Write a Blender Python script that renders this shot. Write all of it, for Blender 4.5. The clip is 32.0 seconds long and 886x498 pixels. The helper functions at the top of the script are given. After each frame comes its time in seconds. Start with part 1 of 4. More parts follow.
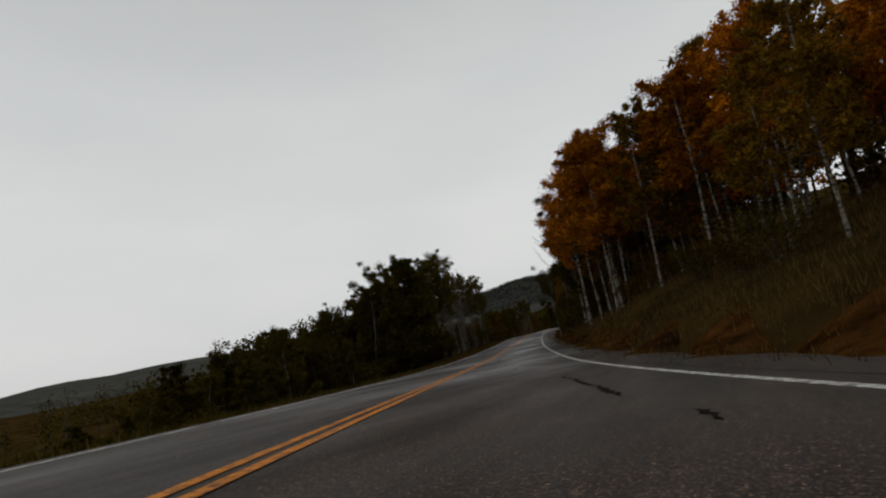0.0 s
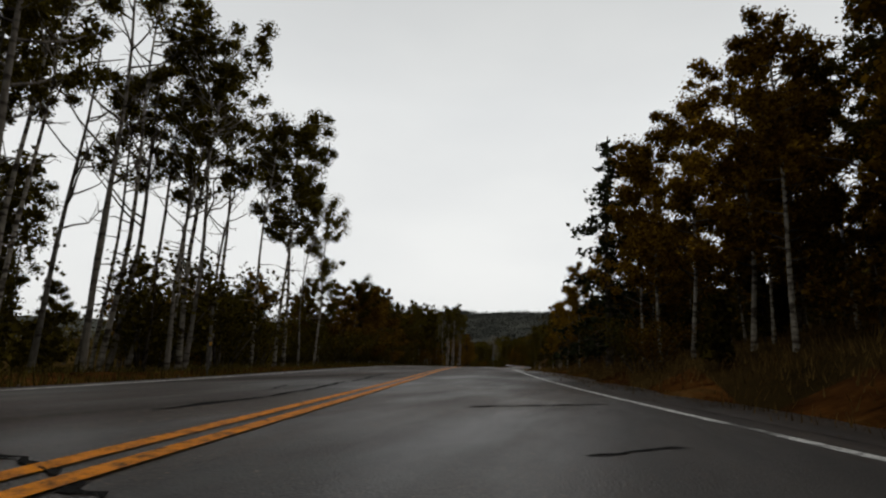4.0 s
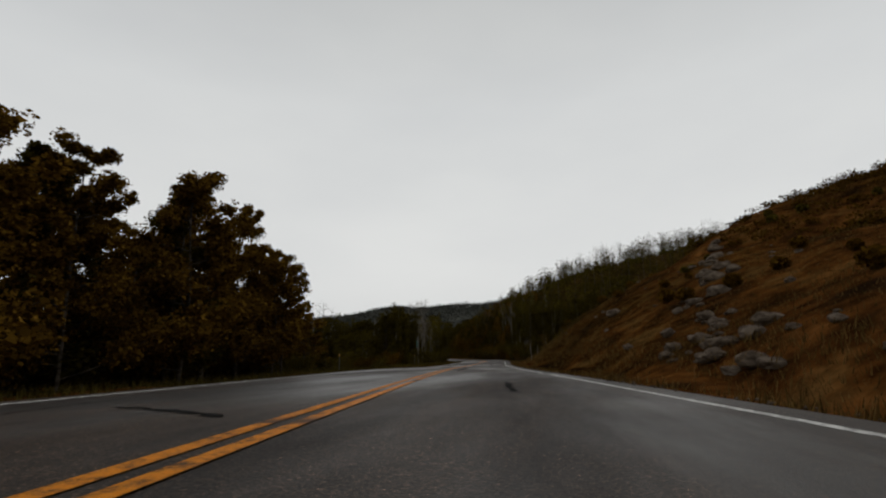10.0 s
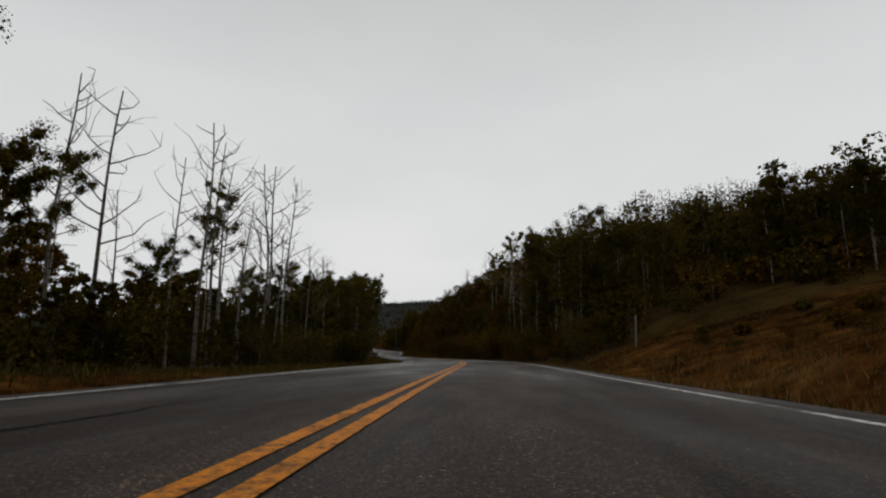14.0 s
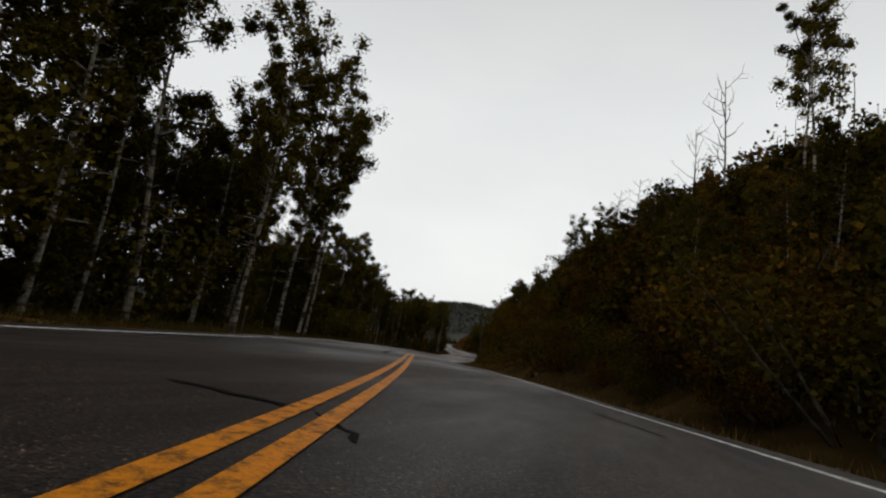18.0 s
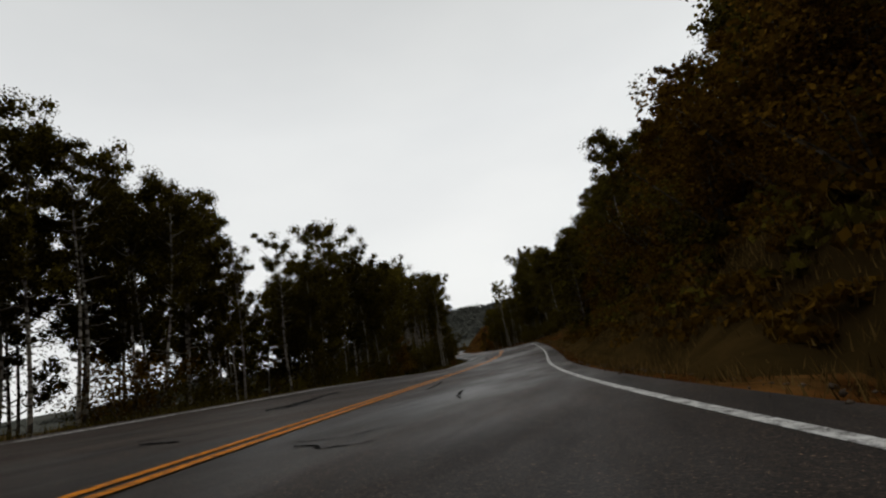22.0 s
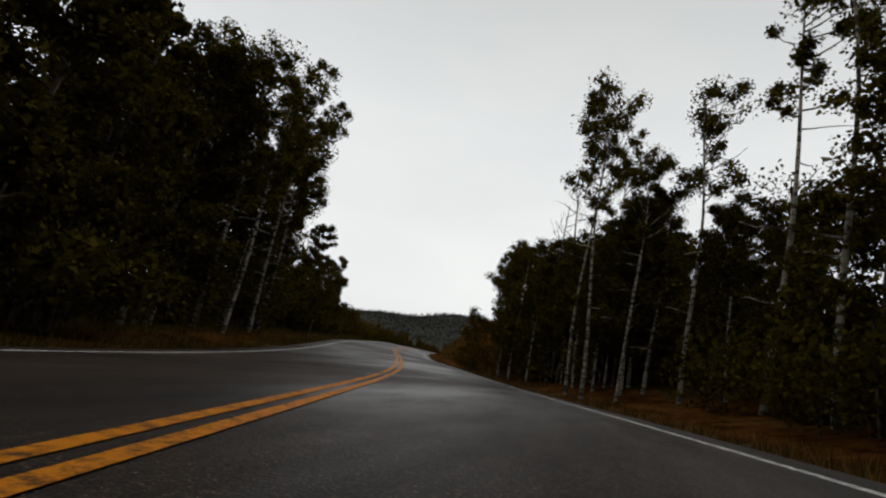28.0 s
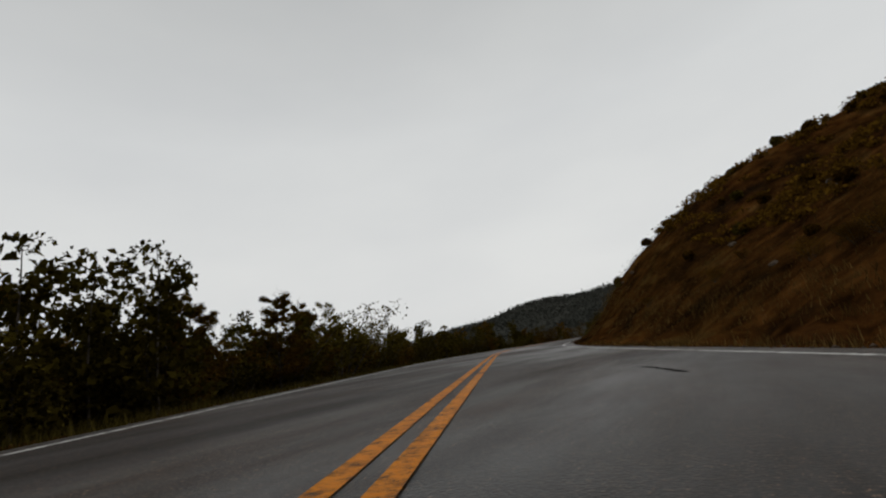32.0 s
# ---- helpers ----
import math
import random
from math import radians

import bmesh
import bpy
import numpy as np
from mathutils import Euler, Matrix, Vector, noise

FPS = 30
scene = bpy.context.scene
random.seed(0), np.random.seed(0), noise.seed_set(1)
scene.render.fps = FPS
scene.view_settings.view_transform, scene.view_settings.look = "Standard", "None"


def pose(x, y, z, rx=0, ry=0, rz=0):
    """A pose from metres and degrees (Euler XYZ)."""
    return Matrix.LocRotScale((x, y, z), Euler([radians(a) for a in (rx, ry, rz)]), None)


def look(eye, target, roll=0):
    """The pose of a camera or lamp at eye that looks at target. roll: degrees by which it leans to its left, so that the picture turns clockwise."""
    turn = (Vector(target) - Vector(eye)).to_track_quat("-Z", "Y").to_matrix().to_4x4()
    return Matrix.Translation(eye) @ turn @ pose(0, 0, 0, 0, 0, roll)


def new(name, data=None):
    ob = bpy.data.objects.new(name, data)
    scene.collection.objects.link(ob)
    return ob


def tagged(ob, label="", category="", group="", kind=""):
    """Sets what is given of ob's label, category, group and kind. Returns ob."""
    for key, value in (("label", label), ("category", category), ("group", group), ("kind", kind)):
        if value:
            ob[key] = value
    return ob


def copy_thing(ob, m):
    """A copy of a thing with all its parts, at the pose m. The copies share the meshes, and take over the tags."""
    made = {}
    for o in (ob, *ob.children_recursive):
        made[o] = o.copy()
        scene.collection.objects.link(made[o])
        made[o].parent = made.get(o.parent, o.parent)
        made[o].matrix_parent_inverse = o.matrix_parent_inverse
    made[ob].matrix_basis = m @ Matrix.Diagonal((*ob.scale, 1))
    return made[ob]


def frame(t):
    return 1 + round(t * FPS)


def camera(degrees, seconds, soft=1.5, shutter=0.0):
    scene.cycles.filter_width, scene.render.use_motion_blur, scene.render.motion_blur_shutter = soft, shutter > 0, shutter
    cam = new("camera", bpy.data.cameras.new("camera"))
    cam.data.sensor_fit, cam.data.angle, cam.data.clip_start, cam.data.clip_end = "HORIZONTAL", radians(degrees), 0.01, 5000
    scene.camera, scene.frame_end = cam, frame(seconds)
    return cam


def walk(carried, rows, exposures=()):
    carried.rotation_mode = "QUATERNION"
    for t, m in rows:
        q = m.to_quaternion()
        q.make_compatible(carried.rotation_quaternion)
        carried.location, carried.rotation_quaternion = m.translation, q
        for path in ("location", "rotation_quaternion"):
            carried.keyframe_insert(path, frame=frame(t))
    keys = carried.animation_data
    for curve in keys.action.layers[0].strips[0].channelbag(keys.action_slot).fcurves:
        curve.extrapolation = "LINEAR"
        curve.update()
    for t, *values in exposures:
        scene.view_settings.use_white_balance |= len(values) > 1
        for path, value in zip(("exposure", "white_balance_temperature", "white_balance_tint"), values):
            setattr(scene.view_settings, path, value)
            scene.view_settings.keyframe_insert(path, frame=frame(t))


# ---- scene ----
cam = camera(83.2, 32.0, soft=2.2)

SKY = 0.10
EXPOSURES = [(0.0, 0.12), (2.0, 0.38), (4.0, 0.46), (7.0, 0.35), (9.0, 0.2), (13.0, 0.2), (16.0, 0.43), (19.0, 0.5), (26.0, 0.5), (30.0, 0.5), (31.0, 0.36), (32.0, 0.2)]
# t, x, y, z, yaw, pitch, roll
PATH = [
    (0.0, 0.00, 0.00, -0.00, 24.66, 9.13, -9.69),
    (0.5, -4.08, 10.74, -0.79, 22.50, 9.82, -9.47),
    (1.0, -7.67, 21.25, -1.40, 20.73, 10.32, -6.70),
    (1.5, -10.84, 31.36, -1.88, 19.71, 10.69, -3.47),
    (2.0, -13.71, 41.05, -2.27, 18.79, 11.17, -1.61),
    (2.5, -16.33, 50.43, -2.58, 18.04, 11.33, 0.78),
    (3.0, -18.83, 59.55, -2.84, 18.15, 11.25, 3.03),
    (3.5, -21.27, 68.33, -3.08, 18.45, 11.33, 3.71),
    (4.0, -23.61, 76.69, -3.30, 18.33, 11.61, 2.75),
    (4.5, -25.84, 84.76, -3.47, 17.98, 12.38, 1.77),
    (5.0, -27.96, 92.89, -3.59, 16.62, 12.51, 1.06),
    (5.5, -29.90, 101.27, -3.70, 15.04, 12.21, 0.45),
    (6.0, -31.68, 109.92, -3.83, 13.76, 11.49, -0.14),
    (6.5, -33.34, 118.76, -4.04, 13.09, 10.84, -0.75),
    (7.0, -34.95, 127.66, -4.34, 12.97, 10.74, -1.45),
    (7.5, -36.53, 136.49, -4.66, 12.88, 10.88, -1.89),
    (8.0, -38.03, 145.04, -4.93, 12.53, 10.89, -2.12),
    (8.5, -39.39, 153.14, -5.15, 12.05, 11.16, -1.23),
    (9.0, -40.62, 160.83, -5.32, 11.55, 11.21, -0.38),
    (9.5, -41.72, 168.23, -5.47, 10.96, 11.28, 0.36),
    (10.0, -42.77, 175.51, -5.62, 10.93, 11.50, -0.92),
    (10.5, -43.78, 182.87, -5.76, 10.24, 11.43, -1.61),
    (11.0, -44.73, 190.40, -5.92, 9.60, 11.40, -1.14),
    (11.5, -45.64, 198.14, -6.08, 9.44, 11.45, -0.22),
    (12.0, -46.58, 206.13, -6.28, 9.50, 11.29, 0.57),
    (12.5, -47.56, 214.42, -6.47, 9.53, 11.36, 0.21),
    (13.0, -48.56, 222.95, -6.68, 9.27, 11.38, -0.22),
    (13.5, -49.52, 231.66, -6.86, 8.79, 11.17, -0.10),
    (14.0, -50.40, 240.48, -6.98, 8.13, 11.44, 0.84),
    (14.5, -51.19, 249.31, -7.07, 7.64, 11.59, 2.27),
    (15.0, -51.93, 258.06, -7.16, 7.71, 11.41, 3.83),
    (15.5, -52.73, 266.62, -7.25, 8.64, 11.01, 5.16),
    (16.0, -53.70, 274.84, -7.34, 10.47, 11.03, 5.89),
    (16.5, -54.92, 282.65, -7.45, 12.91, 11.05, 8.08),
    (17.0, -56.44, 289.98, -7.56, 16.02, 10.80, 9.93),
    (17.5, -58.23, 296.84, -7.65, 18.68, 11.02, 9.78),
    (18.0, -60.21, 303.36, -7.71, 20.72, 11.19, 9.01),
    (18.5, -62.42, 309.79, -7.74, 22.50, 11.23, 8.60),
    (19.0, -64.88, 316.42, -7.77, 23.75, 11.33, 5.48),
    (19.5, -67.58, 323.40, -7.82, 23.74, 11.42, 0.11),
    (20.0, -70.37, 330.88, -7.92, 22.71, 11.52, -4.42),
    (20.5, -73.18, 338.86, -8.07, 21.55, 11.59, -5.22),
    (21.0, -75.97, 347.21, -8.27, 20.97, 11.81, -4.68),
    (21.5, -78.69, 355.74, -8.45, 19.85, 12.30, -7.64),
    (22.0, -81.16, 364.23, -8.58, 17.95, 12.81, -10.15),
    (22.5, -83.27, 372.49, -8.66, 16.28, 13.22, -10.57),
    (23.0, -85.07, 380.42, -8.68, 14.92, 13.38, -8.40),
    (23.5, -86.68, 388.07, -8.65, 14.41, 13.75, -4.09),
    (24.0, -88.22, 395.58, -8.53, 14.45, 13.68, 0.77),
    (24.5, -89.79, 403.05, -8.33, 14.83, 13.76, 4.15),
    (25.0, -91.41, 410.48, -8.13, 15.26, 13.25, 7.10),
    (25.5, -93.10, 417.79, -7.96, 16.48, 12.93, 9.94),
    (26.0, -94.95, 424.90, -7.82, 18.15, 12.65, 11.29),
    (26.5, -96.99, 431.96, -7.72, 19.63, 12.83, 12.83),
    (27.0, -99.26, 439.16, -7.63, 20.82, 13.11, 13.09),
    (27.5, -101.73, 446.56, -7.58, 21.55, 13.15, 12.63),
    (28.0, -104.34, 454.12, -7.56, 22.04, 13.08, 12.03),
    (28.5, -107.07, 461.77, -7.53, 22.88, 12.91, 11.87),
    (29.0, -110.05, 469.56, -7.39, 24.60, 12.90, 12.73),
    (29.5, -113.34, 477.36, -7.16, 26.69, 13.01, 12.41),
    (30.0, -116.79, 484.82, -6.97, 28.38, 13.05, 10.09),
    (30.5, -120.23, 491.77, -6.80, 29.68, 13.50, 7.13),
    (31.0, -123.65, 498.43, -6.62, 30.02, 13.77, 2.87),
    (31.5, -127.10, 505.21, -6.42, 29.33, 13.91, -2.95),
    (32.0, -130.55, 512.38, -6.18, 27.41, 13.93, -9.27),
]


def aim(x, y, z, yaw, pitch, roll):
    a, p = radians(yaw), radians(pitch)
    return look((x, y, z), (x - math.sin(a) * math.cos(p), y + math.cos(a) * math.cos(p), z + math.sin(p)), roll)


walk(cam, [(row[0], aim(*row[1:])) for row in PATH], EXPOSURES)

# ---- world, sun ----
world = bpy.data.worlds.new("overcast")
scene.world = world
world.use_nodes = True
wn, wl = world.node_tree.nodes, world.node_tree.links
wn.clear()
w_out = wn.new("ShaderNodeOutputWorld")
w_bg = wn.new("ShaderNodeBackground")
w_sky = wn.new("ShaderNodeTexSky")
w_sky.sky_type, w_sky.sun_disc = "NISHITA", False
w_sky.sun_elevation, w_sky.sun_rotation = radians(48), radians(200)
w_sky.air_density, w_sky.dust_density = 1.0, 4.0
w_hsv = wn.new("ShaderNodeHueSaturation")
w_hsv.inputs["Saturation"].default_value = 0.06
w_co = wn.new("ShaderNodeTexCoord")
w_map = wn.new("ShaderNodeMapping")
w_map.inputs["Scale"].default_value = (1.2, 1.2, 3.0)
w_no = wn.new("ShaderNodeTexNoise")
w_no.inputs["Scale"].default_value, w_no.inputs["Detail"].default_value = 1.6, 5.0
w_ramp = wn.new("ShaderNodeValToRGB")
w_ramp.color_ramp.elements[0].position, w_ramp.color_ramp.elements[0].color = 0.3, (0.91, 0.915, 0.92, 1)
w_ramp.color_ramp.elements[1].position, w_ramp.color_ramp.elements[1].color = 0.7, (1.0, 1.0, 0.99, 1)
w_grey = wn.new("ShaderNodeMix")
w_grey.data_type = "RGBA"
w_grey.inputs["Factor"].default_value = 0.85
w_grey.inputs[7].default_value = (7.0, 7.05, 7.0, 1)
w_mul = wn.new("ShaderNodeMix")
w_mul.data_type, w_mul.blend_type = "RGBA", "MULTIPLY"
w_mul.inputs["Factor"].default_value = 1.0
wl.new(w_sky.outputs[0], w_hsv.inputs["Color"])
wl.new(w_hsv.outputs[0], w_grey.inputs[6])
wl.new(w_co.outputs["Generated"], w_map.inputs[0])
wl.new(w_map.outputs[0], w_no.inputs["Vector"])
wl.new(w_no.outputs["Fac"], w_ramp.inputs[0])
w_sep = wn.new("ShaderNodeSeparateXYZ")
wl.new(w_co.outputs["Generated"], w_sep.inputs[0])
w_grad = wn.new("ShaderNodeValToRGB")
w_grad.color_ramp.elements[0].position, w_grad.color_ramp.elements[0].color = 0.0, (1.0, 1.0, 1.0, 1)
w_grad.color_ramp.elements[1].position, w_grad.color_ramp.elements[1].color = 1.0, (0.42, 0.43, 0.44, 1)
w_band = w_grad.color_ramp.elements.new(0.45)
w_band.color = (0.92, 0.93, 0.94, 1)
wl.new(w_sep.outputs["Z"], w_grad.inputs[0])
w_deep = wn.new("ShaderNodeMix")
w_deep.data_type, w_deep.blend_type = "RGBA", "MULTIPLY"
w_deep.inputs["Factor"].default_value = 1.0
wl.new(w_grey.outputs[2], w_deep.inputs[6])
wl.new(w_grad.outputs[0], w_deep.inputs[7])
wl.new(w_deep.outputs[2], w_mul.inputs[6])
wl.new(w_ramp.outputs[0], w_mul.inputs[7])
wl.new(w_mul.outputs[2], w_bg.inputs["Color"])
w_bg.inputs["Strength"].default_value = SKY
wl.new(w_bg.outputs[0], w_out.inputs["Surface"])

sun = new("sun", bpy.data.lights.new("sun", "SUN"))
sun.data.energy, sun.data.angle, sun.data.color = 0.5, radians(25), (1.0, 0.97, 0.93)
sun.rotation_euler = (radians(42), 0, radians(160))


# ---- materials ----
def material(name, rough=0.8, bump=0.0, bump_scale=20.0, metallic=0.0, spec=0.5):
    m = bpy.data.materials.new(name)
    m.use_nodes = True
    n, l = m.node_tree.nodes, m.node_tree.links
    b = n["Principled BSDF"]
    b.inputs["Roughness"].default_value, b.inputs["Metallic"].default_value = rough, metallic
    b.inputs["Specular IOR Level"].default_value = spec
    if bump:
        t = n.new("ShaderNodeTexNoise")
        t.inputs["Scale"].default_value, t.inputs["Detail"].default_value = bump_scale, 5
        c = n.new("ShaderNodeTexCoord")
        u = n.new("ShaderNodeBump")
        u.inputs["Strength"].default_value, u.inputs["Distance"].default_value = bump, 0.02
        l.new(c.outputs["Object"], t.inputs["Vector"])
        l.new(t.outputs["Fac"], u.inputs["Height"])
        l.new(u.outputs[0], b.inputs["Normal"])
    return m, n, l, b


def ramp(n, stops):
    r = n.new("ShaderNodeValToRGB")
    e = r.color_ramp.elements
    e[0].position, e[0].color = stops[0][0], (*stops[0][1], 1)
    e[1].position, e[1].color = stops[-1][0], (*stops[-1][1], 1)
    for p, c in stops[1:-1]:
        k = e.new(p)
        k.color = (*c, 1)
    return r


def noise_tex(n, l, scale, detail=4, stretch=None, vec="Object", rough=0.5):
    c = n.new("ShaderNodeTexCoord")
    t = n.new("ShaderNodeTexNoise")
    t.inputs["Scale"].default_value, t.inputs["Detail"].default_value, t.inputs["Roughness"].default_value = scale, detail, rough
    if stretch:
        m = n.new("ShaderNodeMapping")
        m.inputs["Scale"].default_value = stretch
        l.new(c.outputs[vec], m.inputs[0])
        l.new(m.outputs[0], t.inputs["Vector"])
    else:
        l.new(c.outputs[vec], t.inputs["Vector"])
    return t


def blend(n, l, a, b, fac, mode="MIX"):
    m = n.new("ShaderNodeMix")
    m.data_type, m.blend_type = "RGBA", mode
    for k, v in ((6, a), (7, b)):
        if isinstance(v, tuple):
            m.inputs[k].default_value = (*v, 1)
        else:
            l.new(v, m.inputs[k])
    if isinstance(fac, float):
        m.inputs[0].default_value = fac
    else:
        l.new(fac, m.inputs[0])
    return m.outputs[2]


def leaf_material(name, dark, mid, light, trans=0.25):
    m, n, l, b = material(name, 0.8, spec=0.0)
    g = n.new("ShaderNodeNewGeometry")
    o = n.new("ShaderNodeObjectInfo")
    r = ramp(n, [(0.0, dark), (0.55, mid), (1.0, light)])
    l.new(g.outputs["Random Per Island"], r.inputs[0])
    h = n.new("ShaderNodeHueSaturation")
    mr = n.new("ShaderNodeMapRange")
    mr.inputs[3].default_value, mr.inputs[4].default_value = 0.65, 1.35
    l.new(o.outputs["Random"], mr.inputs[0])
    l.new(mr.outputs[0], h.inputs["Value"])
    l.new(r.outputs[0], h.inputs["Color"])
    l.new(h.outputs[0], b.inputs["Base Color"])
    t = n.new("ShaderNodeBsdfTranslucent")
    l.new(h.outputs[0], t.inputs["Color"])
    x = n.new("ShaderNodeMixShader")
    x.inputs[0].default_value = trans
    l.new(b.outputs[0], x.inputs[1])
    l.new(t.outputs[0], x.inputs[2])
    l.new(x.outputs[0], n["Material Output"].inputs[0])
    return m


LEAF_GREEN = leaf_material("aspen_leaf_green", (0.024, 0.0185, 0.003), (0.062, 0.048, 0.007), (0.12, 0.09, 0.013))
LEAF_DARK = leaf_material("aspen_leaf_dark", (0.019, 0.0148, 0.0026), (0.048, 0.0365, 0.0055), (0.092, 0.069, 0.010))
LEAF_ORANGE = leaf_material("aspen_leaf_orange", (0.12, 0.04, 0.002), (0.38, 0.118, 0.005), (0.56, 0.20, 0.01))
LEAF_GOLD = leaf_material("aspen_leaf_gold", (0.045, 0.022, 0.002), (0.125, 0.066, 0.005), (0.22, 0.12, 0.012))
LEAF_RUST = leaf_material("turning_leaf_rust", (0.034, 0.018, 0.003), (0.098, 0.052, 0.007), (0.175, 0.094, 0.013))
LEAF_BROWN = leaf_material("brush_leaf_brown", (0.026, 0.0135, 0.002), (0.066, 0.034, 0.004), (0.12, 0.062, 0.008))
NEEDLE = leaf_material("spruce_needle", (0.010, 0.012, 0.005), (0.022, 0.024, 0.010), (0.04, 0.042, 0.016), 0.1)
GRASS = leaf_material("dry_grass", (0.022, 0.0135, 0.004), (0.064, 0.038, 0.011), (0.13, 0.080, 0.026), 0.3)
GRASS_GREEN = leaf_material("verge_grass", (0.018, 0.014, 0.003), (0.045, 0.034, 0.007), (0.08, 0.06, 0.014), 0.3)


def bark_material(name, pale, dark, amount):
    m, n, l, b = material(name, 0.9, 0.6, 14, spec=0.1)
    bands = noise_tex(n, l, 3.0, 4, (6, 6, 1.2))
    spots = noise_tex(n, l, 1.3, 5, (1.5, 1.5, 4.0))
    r = ramp(n, [(amount, dark), (amount + 0.12, pale)])
    l.new(spots.outputs["Fac"], r.inputs[0])
    r2 = ramp(n, [(0.3, (0.55, 0.52, 0.47)), (0.7, (1, 1, 1))])
    l.new(bands.outputs["Fac"], r2.inputs[0])
    l.new(blend(n, l, r.outputs[0], r2.outputs[0], 1.0, "MULTIPLY"), b.inputs["Base Color"])
    return m


BARK = bark_material("aspen_bark", (0.26, 0.23, 0.185), (0.045, 0.036, 0.027), 0.42)
BARK_DEAD = bark_material("weathered_dead_bark", (0.16, 0.14, 0.115), (0.05, 0.041, 0.032), 0.38)
BARK_DARK = bark_material("dark_bark", (0.10, 0.08, 0.06), (0.035, 0.028, 0.02), 0.45)

ASPHALT, an, al, ab = material("wet_asphalt", 0.5, 0.0, spec=0.15)
a_coarse = noise_tex(an, al, 0.5, 5, (1.0, 0.14, 1.0))
a_grain = noise_tex(an, al, 70.0, 3)
a_mid = noise_tex(an, al, 1.7, 6, (1, 0.16, 1), rough=0.65)
a_wet = noise_tex(an, al, 0.33, 6, (1.0, 0.22, 1.0), rough=0.62)
a_r1 = ramp(an, [(0.3, (0.016, 0.0115, 0.0085)), (0.7, (0.035, 0.025, 0.0185))])
al.new(a_coarse.outputs["Fac"], a_r1.inputs[0])
a_r2 = ramp(an, [(0.36, (0.4, 0.4, 0.4)), (0.55, (1, 1, 1)), (0.68, (2.2, 2.1, 2.0))])
al.new(a_grain.outputs["Fac"], a_r2.inputs[0])
a_r3 = ramp(an, [(0.33, (0.5, 0.5, 0.5)), (0.5, (0.92, 0.92, 0.92)), (0.66, (1.2, 1.18, 1.15))])
al.new(a_mid.outputs["Fac"], a_r3.inputs[0])
a_stone = noise_tex(an, al, 120.0, 1)
a_r4 = ramp(an, [(0.62, (1, 1, 1)), (0.70, (5.5, 5.2, 4.8))])
al.new(a_stone.outputs["Fac"], a_r4.inputs[0])
a_r5 = ramp(an, [(0.36, (0.5, 0.5, 0.5)), (0.47, (1.0, 1.0, 1.0))])
al.new(a_wet.outputs["Fac"], a_r5.inputs[0])
a_c = blend(an, al, blend(an, al, a_r1.outputs[0], a_r2.outputs[0], 1.0, "MULTIPLY"), a_r4.outputs[0], 1.0, "MULTIPLY")
a_chip = noise_tex(an, al, 42.0, 2, rough=0.6)
a_r6 = ramp(an, [(0.40, (0.55, 0.55, 0.55)), (0.52, (1, 1, 1)), (0.63, (1.15, 1.12, 1.1)), (0.69, (3.2, 3.0, 2.8))])
al.new(a_chip.outputs["Fac"], a_r6.inputs[0])
a_c = blend(an, al, a_c, a_r6.outputs[0], 1.0, "MULTIPLY")
a_c = blend(an, al, a_c, a_r3.outputs[0], 1.0, "MULTIPLY")
al.new(blend(an, al, a_c, a_r5.outputs[0], 1.0, "MULTIPLY"), ab.inputs["Base Color"])
a_gl = ramp(an, [(0.36, (0.2, 0.2, 0.2)), (0.5, (0.10, 0.10, 0.10)), (0.66, (0.055, 0.055, 0.055))])
al.new(a_wet.outputs["Fac"], a_gl.inputs[0])
al.new(a_gl.outputs[0], ab.inputs["Specular IOR Level"])
a_rr = ramp(an, [(0.36, (0.38, 0.38, 0.38)), (0.5, (0.55, 0.55, 0.55)), (0.66, (0.7, 0.7, 0.7))])
al.new(a_wet.outputs["Fac"], a_rr.inputs[0])
al.new(a_rr.outputs[0], ab.inputs["Roughness"])
a_b = an.new("ShaderNodeBump")
a_b.inputs["Strength"].default_value, a_b.inputs["Distance"].default_value = 0.7, 0.006
al.new(a_grain.outputs["Fac"], a_b.inputs["Height"])
al.new(a_b.outputs[0], ab.inputs["Normal"])


def paint_material(name, colour, worn, lo, gaps):
    m, n, l, b = material(name, 0.65, 0.4, 60, spec=0.1)
    t = noise_tex(n, l, 11.0, 8, rough=0.8)
    r = ramp(n, [(lo, worn), (lo + 0.16, colour)])
    l.new(t.outputs["Fac"], r.inputs[0])
    big = noise_tex(n, l, 0.45, 5, rough=0.6)
    g = ramp(n, [(gaps, (1, 1, 1)), (gaps + 0.05, (0, 0, 0))])
    l.new(big.outputs["Fac"], g.inputs[0])
    l.new(blend(n, l, r.outputs[0], worn, g.outputs[0]), b.inputs["Base Color"])
    return m


YELLOW = paint_material("yellow_road_paint", (0.54, 0.18, 0.002), (0.07, 0.03, 0.008), 0.38, 0.34)
WHITE = paint_material("white_road_paint", (0.60, 0.59, 0.56), (0.07, 0.065, 0.06), 0.40, 0.35)
TAR, tn, tl, tb = material("crack_tar", 0.9, 0.5, 40, spec=0.03)
tb.inputs["Base Color"].default_value = (0.008, 0.0075, 0.007, 1)

